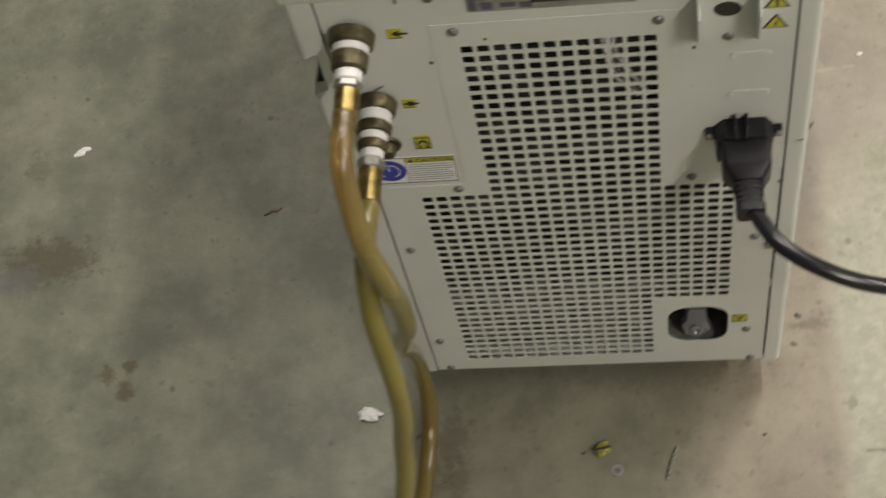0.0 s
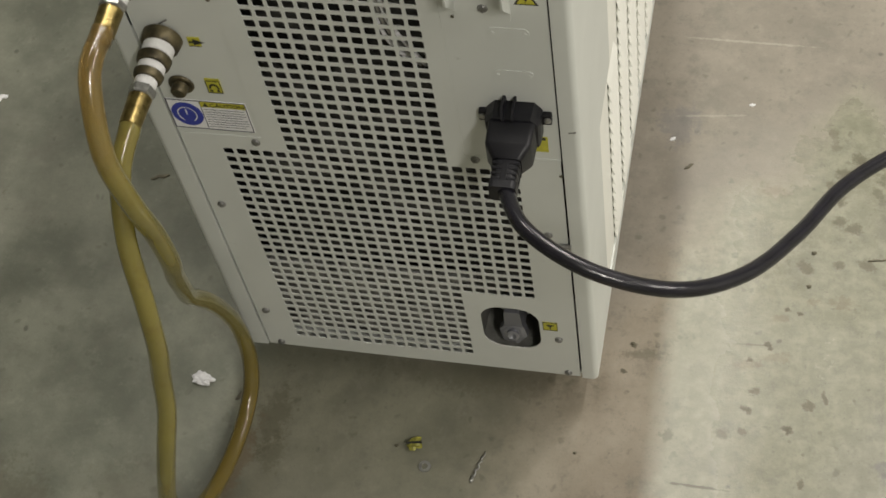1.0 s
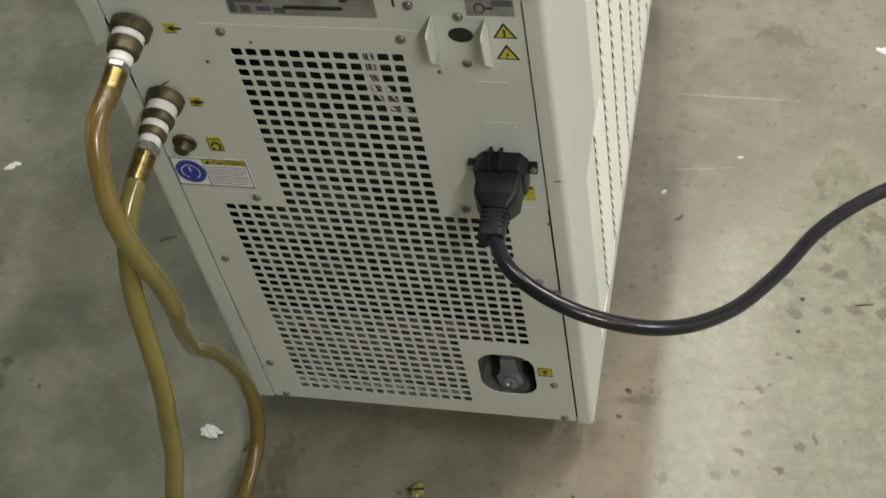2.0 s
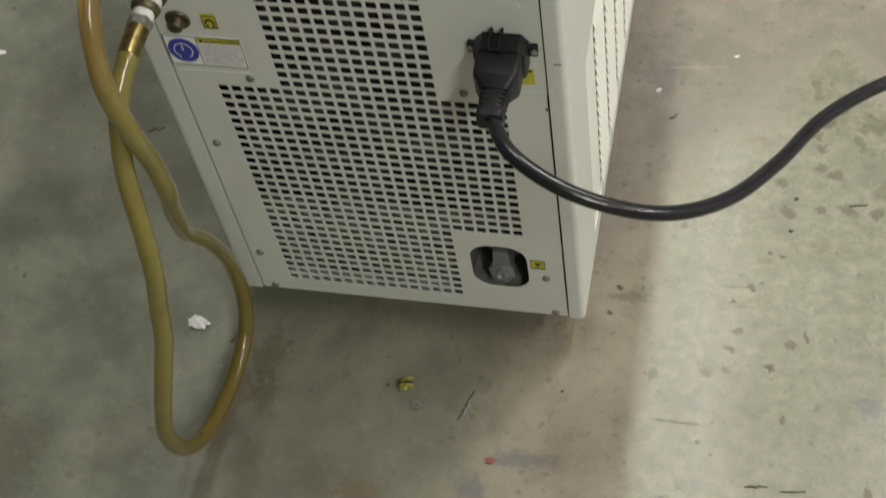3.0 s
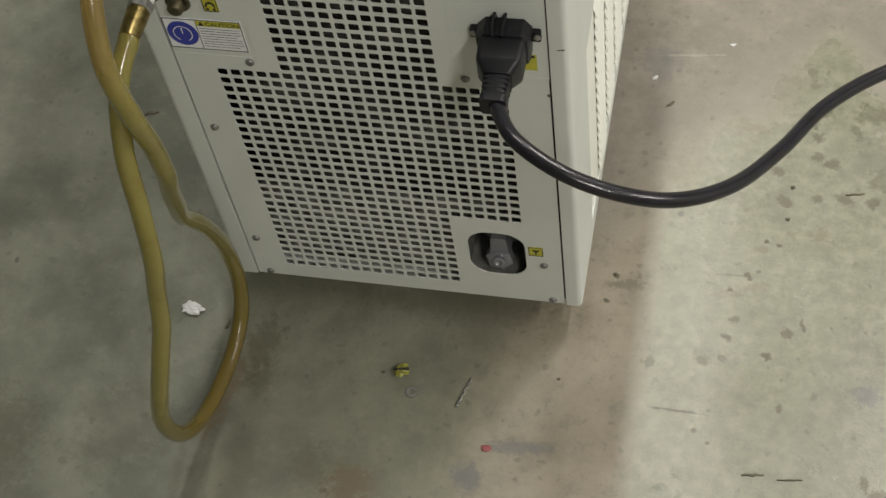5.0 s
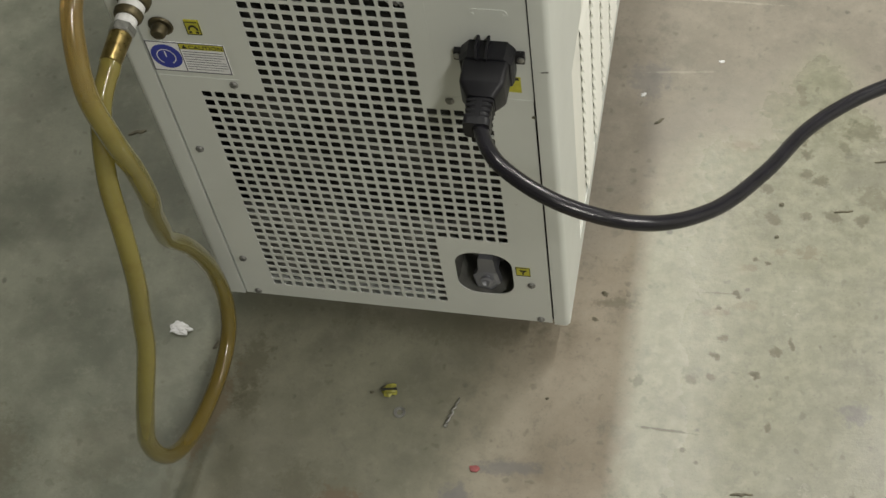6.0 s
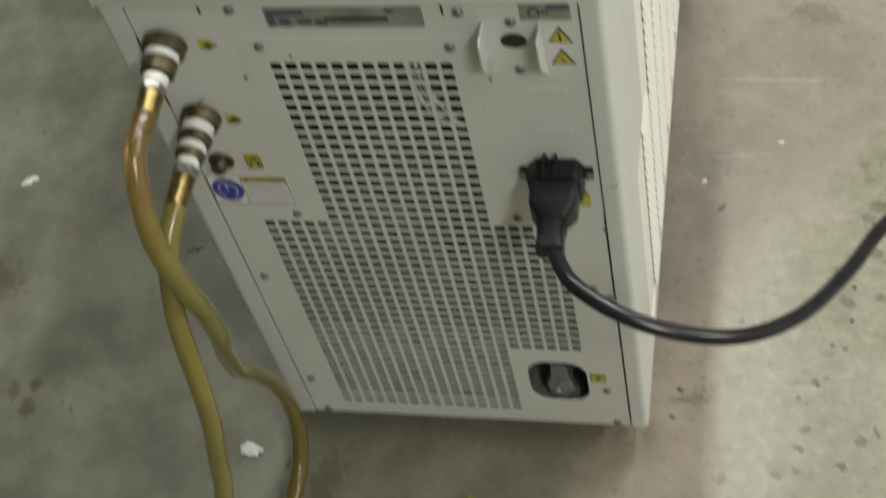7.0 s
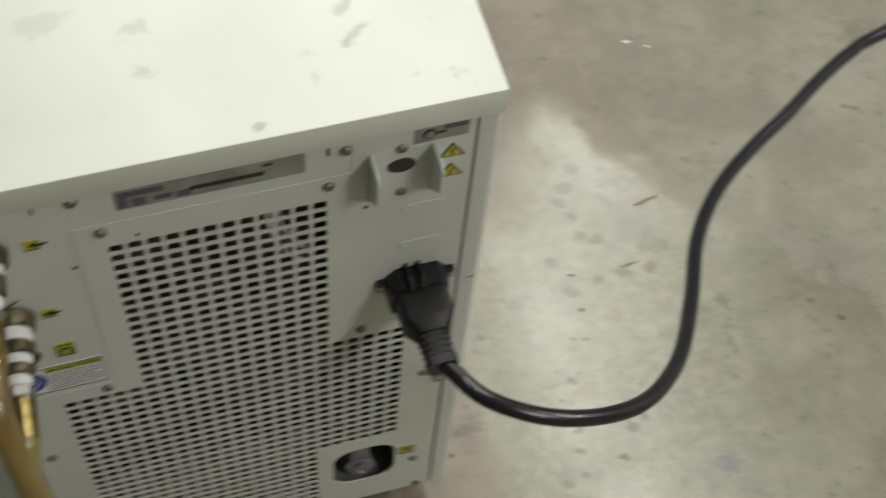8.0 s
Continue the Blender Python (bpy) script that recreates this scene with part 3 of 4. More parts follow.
def cabinet():
    # side walls wrap round the rear edge with a soft bend
    r = 0.0055
    for sx, x_out, x_in in ((1, W, 0.3465), (-1, 0.0, 0.0205)):
        bm = bmesh.new()
        end = 0.03 if sx > 0 else D
        prof = [(x_in, 0.0)]
        cxr = x_out - sx * r
        prof += [(cxr + sx * r * math.sin(radians(a)), r - r * math.cos(radians(a))) for a in (0, 18, 36, 54, 72, 90)]
        prof += [(x_out, end), (x_out - sx * 0.002, end), (x_out - sx * 0.002, 0.012), (x_in, 0.006)]
        spans = ((BOTTOM, 0.6555, 0, 0),) if sx > 0 else ((BOTTOM, 0.556, 0, -0.012), (0.600, 0.6555, -0.012, 0))
        for z0, z1, lower, upper in spans:
            # the edge towards the grip notch is cut on the slant
            lo = [bm.verts.new((x, y, z0 + (lower * (0.0205 - x) / 0.0205))) for x, y in prof]
            hi = [bm.verts.new((x, y, z1 + (upper * (0.0205 - x) / 0.0205))) for x, y in prof]
            bm.faces.new(lo)
            bm.faces.new(hi)
            for i in range(len(prof)):
                j = (i + 1) % len(prof)
                bm.faces.new((lo[i], lo[j], hi[j], hi[i]))
        if sx < 0:
            box(bm, 0.012, 0.0205, 0.0008, 0.006, 0.54, 0.62)
        part("side_panel", bm, PAINT, chiller, smooth=True)
    # the side with its cut-out for the louvres
    bm = bmesh.new()
    near, step_low, step_high, top = OPENING[0], OPENING[5], OPENING[4], OPENING[3]
    bands = [
        [(0.03, BOTTOM), (D, BOTTOM), (D, 0.074), (0.03, 0.074)], [(0.03, 0.62), (D, 0.62), (D, 0.6555), (0.03, 0.6555)], [(0.61, 0.074), (D, 0.074), (D, 0.62), (0.61, 0.62)],
        [(0.03, 0.074), near, step_low, (0.03, step_low[1])], [(0.03, step_low[1]), step_low, step_high, (0.03, step_high[1])], [(0.03, step_high[1]), step_high, top, (0.03, 0.62)]]
    for band in bands:
        bm.faces.new([bm.verts.new((W, y, z)) for y, z in band])
    rim = [bm.verts.new((W, y, z)) for y, z in OPENING]
    back = [bm.verts.new((W - 0.002, y, z)) for y, z in OPENING]
    for i in range(len(back)):
        j = (i + 1) % len(back)
        bm.faces.new((rim[i], rim[j], back[j], back[i]))
    part("side_frame", bm, PAINT, chiller)
    part("top_lid", boxed(0.0, W - 0.001, -0.003, D + 0.002, 0.656, TOP, bevel=0.0014, seg=2), LID, chiller, "cream painted flat top lid", smooth=True)
    part("front_wall", boxed(0.002, W - 0.002, D - 0.004, D, BOTTOM, 0.656), PAINT, chiller)
    part("base_plate", boxed(0.004, W - 0.004, 0.004, D - 0.004, BOTTOM + 0.002, BOTTOM + 0.006), PAINT, chiller)
    # fixed rear plates round the grille
    part("rear_plate", boxed(0.022, 0.098, 0.0012, 0.0028, 0.405, 0.6555), PAINT, chiller)
    part("rear_plate", boxed(0.098, 0.2665, 0.0012, 0.0028, 0.610, 0.6555), PAINT, chiller)
    part("rear_plate", boxed(0.2666, 0.345, 0.0008, 0.0028, 0.4087, 0.6555), PAINT, chiller)
    # black boards stand in for the unlit inside, and the coil behind the grille
    part("dark_backing", boxed(0.022, 0.345, 0.085, 0.09, 0.055, 0.65), DARK, chiller)
    part("dark_backing", boxed(0.0215, 0.0225, 0.006, 0.09, 0.055, 0.65), DARK, chiller)
    part("dark_backing", boxed(0.3445, 0.3455, 0.006, 0.09, 0.055, 0.65), DARK, chiller)
    part("condenser_coil", boxed(0.05, 0.315, 0.030, 0.05, 0.185, 0.58), FINS, chiller, "aluminium condenser coil with near-black shade patches")
    part("insulation", boxed(0.04, 0.248, 0.018, 0.03, 0.062, 0.185, bevel=0.004), FOAM, chiller)
    # wires behind the top of the grille
    for i in range(3):
        pts = smooth_path([(0.212 + 0.004 * i, 0.010, 0.595), (0.215 + 0.004 * i, 0.009, 0.56), (0.222 + 0.006 * i, 0.010, 0.53), (0.236 + 0.004 * i, 0.016, 0.50)], 6)
        part("wire", tube(pts, 0.0016, 8), WHITE_VINYL if i != 1 else STEEL, chiller)
    grille_panel()
    # feet under the base, out of sight from above
    for x, y in ((0.05, 0.09), (0.312, 0.09), (0.05, 0.57), (0.312, 0.57)):
        foot = part("caster", lathe([(0, 0.018), (0.0005, 0.019), (0.0155, 0.019), (0.016, 0.018)], (x - 0.008, y, 0.019), (1, 0, 0)), RUBBER, chiller)
        part("fork", boxed(x - 0.014, x + 0.014, y - 0.012, y + 0.012, 0.0375, BOTTOM + 0.002), STEEL, foot)


cabinet()


def screw_mesh():
    bm = lathe([(0, 0.0046), (0.0012, 0.0046), (0.0022, 0.0036), (0.0026, 0.0022)], (0, 0, 0), (0, -1, 0), 18)
    box(bm, -0.0030, 0.0030, -0.0031, -0.0024, -0.0005, 0.0005)
    box(bm, -0.0005, 0.0005, -0.0031, -0.0024, -0.0030, 0.0030)
    return mesh_of("screw", bm, SCREW)


def screws():
    me = screw_mesh()
    places = [(0.112, 0.611), (0.252, 0.6095), (0.089, 0.4025), (0.034, 0.304), (0.033, 0.118), (0.327, 0.120), (0.328, 0.301), (0.036, 0.0555), (0.333, 0.0555)]
    raised = [(0.100, 0.649), (0.263, 0.645), (0.298, 0.635), (0.299, 0.586), (0.275, 0.403)]
    for i, (x, z) in enumerate(places + raised):
        ob = new("screw", me)
        ob.parent = chiller
        ob.matrix_local = pose(x, 0.0006 if i < len(places) else 0.0010, z, 0, (i * 37) % 90, 0) @ Matrix.Diagonal((0.85, 1, 0.85, 1))


screws()
part("edge_clip", boxed(0.337, 0.3475, -0.0035, 0.0006, 0.2835, 0.2895, bevel=0.0008), SCREW, chiller, "small dark metal edge clip")


def louvres():
    """The louvred side inset and its rows of pressed louvres."""
    inset = part("louvre_panel", boxed(W - 0.0045, W - 0.0018, 0.08, 0.63, 0.066, 0.635), CREAM, chiller, "cream louvred side panel")
    deep, lip, skin, pitch, first, step, ln = W - 0.0018, 0.0036, 0.0006, 0.0158, 0.147, 0.0675, 0.047
    # one louvre: a bent sheet lifted off the panel, open below and at both ends
    line = [(0.0, pitch * 0.99), (lip * 0.35, pitch * 0.72), (lip * 0.85, pitch * 0.30), (lip, pitch * 0.06)]
    under_line = [(max(0.0, x - skin), z) for x, z in line]
    bm = bmesh.new()
    rings = [[bm.verts.new((x, y, z)) for x, z in line + under_line[::-1]] for y in (0, ln)]
    n = len(rings[0])
    for i in range(n):
        j = (i + 1) % n
        if (Vector(rings[0][i].co) - Vector(rings[0][j].co)).length > 1e-6:
            bm.faces.new((rings[0][i], rings[0][j], rings[1][j], rings[1][i]))
    m = len(line)
    for ring in rings:
        for i in range(m - 1):
            quad = [ring[i], ring[i + 1], ring[n - 2 - i], ring[n - 1 - i]]
            bm.faces.new(quad)
    bmesh.ops.remove_doubles(bm, verts=bm.verts, dist=1e-6)
    # a black face on the closed panel stands in for the dark slit that it covers
    slit_shade = bm.faces.new([bm.verts.new((0.0002, y, z)) for y, z in ((0.001, 0.0012), (ln - 0.001, 0.0012), (ln - 0.001, pitch * 0.86), (0.001, pitch * 0.86))])
    slit_shade.material_index = 1
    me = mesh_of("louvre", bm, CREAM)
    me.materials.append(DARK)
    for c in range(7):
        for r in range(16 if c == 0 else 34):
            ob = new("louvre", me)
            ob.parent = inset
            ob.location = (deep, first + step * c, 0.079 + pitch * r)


def fitting(name, base, end, steps, parent):
    """A quick coupling: stacked rings of bronze, tape, zinc and brass along one axis."""
    axis = Vector(end) - Vector(base)
    body = None
    for kind, d0, d1, r0, r1 in steps:
        mat = {"ring": BRONZE, "tape": TAPE, "hex": STEEL, "barb": BRASS}[kind]
        e = min(0.0012, (d1 - d0) * 0.25)
        prof = [(d0, r0 - e), (d0 + e, r0), (d1 - e, r1), (d1, r1 - e)]
        bm = lathe(prof, base, axis, 32, hexed=kind == "hex")
        pname = {"ring": "coupling_ring", "tape": "thread_tape", "hex": "hex_nut", "barb": "hose_barb"}[kind]
        if body is None:
            body = part(name, bm, mat, parent, "tarnished bronze hose coupling", smooth=True)
        else:
            part(pname, bm, mat, body, {"tape": "white thread tape", "hex": "zinc hex nut", "barb": "bright brass barb"}.get(kind, ""), smooth=kind != "hex")
    return body


A0, A1 = (0.042, 0.001, 0.6155), (0.039, -0.062, 0.605)
B0, B1 = (0.044, 0.001, 0.531), (0.041, -0.082, 0.526)
fitting("hose_coupling", A0, A1, [
    ("ring", 0.0, 0.011, 0.0165, 0.0160), ("tape", 0.010, 0.0165, 0.0128, 0.0128), ("ring", 0.0165, 0.029, 0.0132, 0.0125),
    ("tape", 0.029, 0.037, 0.0096, 0.0092), ("hex", 0.037, 0.043, 0.0102, 0.0102), ("barb", 0.043, 0.066, 0.0090, 0.0084)], chiller)
fitting("hose_coupling", B0, B1, [
    ("ring", 0.0, 0.011, 0.0160, 0.0150), ("tape", 0.010, 0.020, 0.0125, 0.0122), ("ring", 0.020, 0.028, 0.0136, 0.0130),
    ("tape", 0.028, 0.035, 0.0108, 0.0104), ("ring", 0.035, 0.0415, 0.0118, 0.0112), ("tape", 0.0415, 0.049, 0.0088, 0.0086),
    ("hex", 0.049, 0.057, 0.0104, 0.0104), ("barb", 0.057, 0.085, 0.0092, 0.0084)], chiller)
fitting("drain_plug", (0.043, 0.001, 0.4735), (0.043, -0.02, 0.4735), [("ring", 0.0, 0.0025, 0.0108, 0.0104), ("ring", 0.002, 0.011, 0.0070, 0.0064)], chiller)
louvres()


# ---- the drain recess, the bracket and pressed marks ----
def drain_recess():
    for args in ((0.246, 0.317, 0.050, 0.053, 0.086, 0.178), (0.246, 0.317, 0.003, 0.050, 0.086, 0.0895), (0.246, 0.2495, 0.003, 0.050, 0.0895, 0.178), (0.3135, 0.317, 0.003, 0.050, 0.0895, 0.178)):
        part("recess_wall", boxed(*args), RECESS, chiller)
    valve = part("drain_valve", lathe([(0, 0.016), (0.003, 0.018), (0.018, 0.018), (0.020, 0.015)], (0.281, 0.050, 0.122), (0, -1, 0)), CAST, chiller, "cast steel drain valve", smooth=True)
    part("hex_cap", lathe([(0, 0.0130), (0.001, 0.0142), (0.010, 0.0142), (0.0115, 0.010)], (0.2805, 0.019, 0.105), (0, -1, 0.30), hexed=True), VALVE_GREY, valve)
    part("cap_boss", lathe([(0, 0.0062), (0.004, 0.0062), (0.0046, 0.0040), (0.003, 0.0030), (0.002, 0.0)], (0.2805, 0.0085, 0.1085), (0, -1, 0.30), 20), VALVE_GREY, valve, smooth=True)
    bm = bmesh.new()
    rings = [[bm.verts.new((0.281 + s * w, y, z)) for s, y in ((-1, 0.011), (1, 0.011), (1, 0.046), (-1, 0.046))] for w, z in ((0.0105, 0.116), (0.0088, 0.121), (0.0078, 0.140), (0.0070, 0.143))]
    for a, c in zip(rings, rings[1:]):
        for i in range(4):
            bm.faces.new((a[i], a[(i + 1) % 4], c[(i + 1) % 4], c[i]))
    bm.faces.new(rings[0][::-1])
    bm.faces.new(rings[-1])
    part("valve_stem", bm, VALVE_GREY, valve)


def bracket():
    """Folded steel cord bracket with two upright fins."""
    z0, z1 = 0.574, 0.6345
    body = part("cord_bracket", boxed(0.2775, 0.3185, 0.0004, 0.0013, z0, z1), PAINT, chiller, "folded grey cord bracket")
    for x in (0.2775, 0.3175):
        bm = bmesh.new()
        out = [(0.0, 0.582), (-0.019, 0.606), (-0.020, 0.610), (-0.020, 0.632), (-0.018, 0.6345), (0.0, 0.6345)]
        a = [bm.verts.new((x, y, z)) for y, z in out]
        b = [bm.verts.new((x + 0.0014, y, z)) for y, z in out]
        bm.faces.new(a)
        bm.faces.new(b[::-1])
        for i in range(len(out)):
            j = (i + 1) % len(out)
            bm.faces.new((a[j], a[i], b[i], b[j]))
        part("fin", bm, PAINT, body)
    part("cable_hole", plate(disc_outline(0.298, 0.6165, 0.0092, 0.0075), -0.0001, 0.0010), BLACK_INK, body, "dark round hole with rubber grommet")
    for z in (0.5605, 0.5135):
        part("knockout", plate(rounded(0.3005, 0.3305, z - 0.0055, z + 0.0055, 0.0045, 4), 0.0003, 0.0014), PAINT, chiller)
        for x in (0.3035, 0.3275):
            part("knockout_dimple", lathe([(0, 0.0016), (0.0004, 0.0013)], (x, 0.0004, z), (0, -1, 0), 10), PAINT, chiller)
    for x, z, r in ((0.092, 0.576, 0.0015), (0.133, 0.600, 0.0013), (0.276, 0.575, 0.0014), (0.344, 0.389, 0.0017)):
        part("pilot_hole", plate(disc_outline(x, z, r, r, 12), 0.0001, 0.0009), WOOD_DARK, chiller, "small rusty pilot hole")
    for x, z, length, turn in ((0.049, 0.549, 0.009, 35), (0.356, 0.449, 0.006, 10)):
        bar = part("scrape_mark", boxed(-length / 2, length / 2, -0.0002, 0.0004, -0.0006, 0.0006), SCREW, chiller)
        bar.matrix_local = pose(x, -0.0001, z, 0, -turn, 0)
    part("slot", boxed(0.0768, 0.0782, 0.0004, 0.0013, 0.645, 0.6555), BLACK_INK, chiller)
    part("slot", boxed(0.2515, 0.2529, 0.0004, 0.0013, 0.643, 0.6555), BLACK_INK, chiller)


drain_recess()
bracket()


# ---- labels ----
def label_plate(name, outline, mat, label, y=0.0012, thick=0.0006, parent=chiller):
    return part(name, plate(outline, y - thick, y), mat, parent, label)


def rect(x0, x1, z0, z1):
    return [(x0, z0), (x1, z0), (x1, z1), (x0, z1)]


def labels():
    # caution label: white with a blue disc and a yellow heading
    base = label_plate("caution_label", rect(0.0225, 0.0910, 0.4155, 0.4530), WHITE_VINYL, "white caution label with blue disc and yellow heading")
    ink = dict(y=0.0005, thick=0.0003, parent=base)
    for r in (rect(0.0225, 0.0910, 0.4522, 0.4530), rect(0.0225, 0.0910, 0.4155, 0.4163), rect(0.0225, 0.0233, 0.4163, 0.4522), rect(0.0902, 0.0910, 0.4163, 0.4522), rect(0.0515, 0.0521, 0.4163, 0.4522)):
        label_plate("border", r, GREY_INK, "", **ink)
    disc = label_plate("blue_disc", disc_outline(0.0375, 0.4345, 0.0135, 0.0150, 32), BLUE_INK, "", **ink)
    n = 26
    ring = [(0.0375 + 0.0085 * math.cos(a), 0.4345 + 0.0095 * math.sin(a)) for a in [math.pi * (-0.35 + 1.7 * i / n) for i in range(n + 1)]]
    bm = bmesh.new()
    for (xa, za), (xb, zb) in zip(ring, ring[1:]):
        w = 0.90
        q = [(xa, za), (xb, zb), (0.0375 + (xb - 0.0375) * w, 0.4345 + (zb - 0.4345) * w), (0.0375 + (xa - 0.0375) * w, 0.4345 + (za - 0.4345) * w)]
        bm.faces.new([bm.verts.new((x, -0.0001, z)) for x, z in q])
    part("dial_ring", bm, WHITE_VINYL, base)
    part("dial_hand", boxed(0.0370, 0.0378, -0.0002, 0.0003, 0.4345, 0.4410), WHITE_VINYL, base)
    label_plate("heading", rect(0.0521, 0.0902, 0.4455, 0.4522), YELLOW, "", **ink)
    font = bpy.data.curves.new("heading_text", "FONT")
    font.body, font.size, font.extrude, font.align_x = "CAUTION", 0.0066, 0.0001, "LEFT"
    text = new("heading_text", font)
    text.matrix_world = pose(0.0600, -0.0001, 0.4465, 90, 0, 0)
    bpy.context.view_layer.update()
    me = bpy.data.meshes.new_from_object(text.evaluated_get(bpy.context.evaluated_depsgraph_get()))
    me.transform(text.matrix_world)
    me.materials.clear()
    me.materials.append(BLACK_INK)
    bpy.data.objects.remove(text)
    word = new("heading_text", me)
    word.parent = base
    label_plate("warning_triangle", [(0.0540, 0.4466), (0.0588, 0.4466), (0.0564, 0.4512)], BLACK_INK, "", **ink | {"y": 0.0001})
    for i in range(8):
        label_plate("text_bar", rect(0.0535, 0.0885 - 0.004 * ((i * 3) % 4 == 1), 0.4425 - i * 0.0032 - 0.0004, 0.4425 - i * 0.0032), GREY_INK, "", **ink)
    # yellow flow arrows
    for x, z, back in ((0.0665, 0.6125, True), (0.0630, 0.5270, False)):
        tag = label_plate("arrow_label", rect(x, x + 0.0100, z - 0.0050, z + 0.0050), YELLOW, "yellow label with black flow arrow")
        ink = dict(y=0.0004, thick=0.0003, parent=tag)
        d = -1 if back else 1
        c = x + (0.0068 if back else 0.0055)
        label_plate("arrow", [(c + d * (0.0042 if back else 0.0078), z), (c - d * 0.001, z + 0.0034), (c - d * 0.001, z - 0.0034)], BLACK_INK, "", **ink)
        label_plate("arrow", rect(c - (0.0030 if back else 0.0045), c + (0.0072 if back else 0.0030), z - 0.0010, z + 0.0010), BLACK_INK, "", **ink | {"y": 0.0003})
        label_plate("border", rect(x, x + 0.0100, z - 0.0050, z - 0.0045), BLACK_INK, "", **ink)
    arch = [math.pi * i / 8 for i in range(9)]
    point = lambda a, r: (0.07025 + r * math.cos(a) * 0.9, 0.4705 + r * math.sin(a) * 1.25)
    arch_blocks = [[point(a, 0.0032), point(b, 0.0032), point(b, 0.0050), point(a, 0.0050)][::-1] for a, b in zip(arch, arch[1:])]
    tag = label_plate("level_label", rect(0.0640, 0.0765, 0.4650, 0.4825), YELLOW, "yellow label with black arch symbol")
    ink = dict(y=0.0004, thick=0.0003, parent=tag)
    for r in (rect(0.0640, 0.0765, 0.4650, 0.4657), rect(0.0652, 0.0753, 0.4796, 0.4804), rect(0.0640, 0.0646, 0.4657, 0.4800), rect(0.0759, 0.0765, 0.4657, 0.4800), rect(0.0662, 0.0686, 0.4668, 0.4690), rect(0.0719, 0.0743, 0.4668, 0.4690), *arch_blocks):
        label_plate("symbol", r, BLACK_INK, "", **ink)
    tag = label_plate("drain_label", rect(0.3130, 0.3270, 0.1365, 0.1510), YELLOW, "small yellow drain symbol label", y=0.0008)
    ink = dict(y=0.0001, thick=0.0003, parent=tag)
    for r in (rect(0.3130, 0.3270, 0.1365, 0.1372), rect(0.3130, 0.3270, 0.1503, 0.1510), rect(0.3130, 0.3136, 0.1372, 0.1503), rect(0.3264, 0.3270, 0.1372, 0.1503), [(0.3160, 0.1465), (0.3240, 0.1465), (0.3215, 0.1435), (0.3185, 0.1435)], rect(0.3193, 0.3207, 0.1390, 0.1435)):
        label_plate("symbol", r[::-1] if r[0][1] > r[2][1] else r, BLACK_INK, "", **ink)
    for z in (0.6140, 0.5915):
        tag = label_plate("hazard_label", [(0.3215, z), (0.3395, z), (0.3305, z + 0.0160)], BLACK_INK, "yellow triangular hazard label")
        label_plate("yellow_face", [(0.3239, z + 0.0015), (0.3371, z + 0.0015), (0.3305, z + 0.0130)], YELLOW, "", y=0.0005, thick=0.0003, parent=tag)
        shape = [(0.3300, z + 0.0022), (0.3310, z + 0.0022), (0.3316, z + 0.0095), (0.3296, z + 0.0095)] if z > 0.6 else [(0.3296, z + 0.0018), (0.3318, z + 0.0062), (0.3306, z + 0.0062), (0.3316, z + 0.0098), (0.3294, z + 0.0054), (0.3305, z + 0.0054)]
        label_plate("symbol", shape, BLACK_INK, "", y=0.0001, thick=0.0003, parent=tag)
    tag = label_plate("approval_label", rect(0.3050, 0.3400, 0.6365, 0.6530), SILVER_FOIL, "grey foil approval label")
    label_plate("mark", disc_outline(0.3150, 0.6445, 0.0042, 0.0048), BLACK_INK, "", y=0.0005, thick=0.0003, parent=tag)
    label_plate("mark", disc_outline(0.3150, 0.6445, 0.0030, 0.0035), SILVER_FOIL, "", y=0.0001, thick=0.0003, parent=tag)
    label_plate("text_bar", rect(0.3195, 0.3250, 0.6435, 0.6455), BLACK_INK, "", y=0.0005, thick=0.0003, parent=tag)
    label_plate("text_bar", rect(0.3240, 0.3390, 0.6470, 0.6525), GREY_INK, "", y=0.0005, thick=0.0003, parent=tag)
    # nameplate: its lettering as plain bars
    tag = label_plate("nameplate", rounded(0.1245, 0.2380, 0.6305, 0.6505, 0.0015, 3), SILVER_FOIL, "worn grey foil nameplate with dark bars")
    for r in (rect(0.1260, 0.1535, 0.6435, 0.6485), rect(0.1260, 0.1310, 0.6325, 0.6435), rect(0.1345, 0.1420, 0.6330, 0.6400), rect(0.1470, 0.1580, 0.6345, 0.6390), rect(0.1600, 0.1690, 0.6330, 0.6385)):
        label_plate("dark_bar", r, GREY_INK, "", y=0.0005, thick=0.0003, parent=tag)
    label_plate("text_bar", rect(0.1680, 0.2130, 0.6375, 0.6410), BLACK_INK, "", y=0.0004, thick=0.0003, parent=tag)
    label_plate("text_bar", rect(0.2120, 0.2180, 0.6465, 0.6485), BLACK_INK, "", y=0.0004, thick=0.0003, parent=tag)
    tag = label_plate("power_label", rect(0.3220, 0.3360, 0.4205, 0.4400), YELLOW, "yellow electrical label beside the power inlet")
    label_plate("text_bar", rect(0.3255, 0.3345, 0.4362, 0.4392), BLACK_INK, "", y=0.0005, thick=0.0003, parent=tag)
    part("panel_seam", boxed(0.3095, 0.3445, 0.0003, 0.0012, 0.4095, 0.4112), PAINT, chiller)


labels()


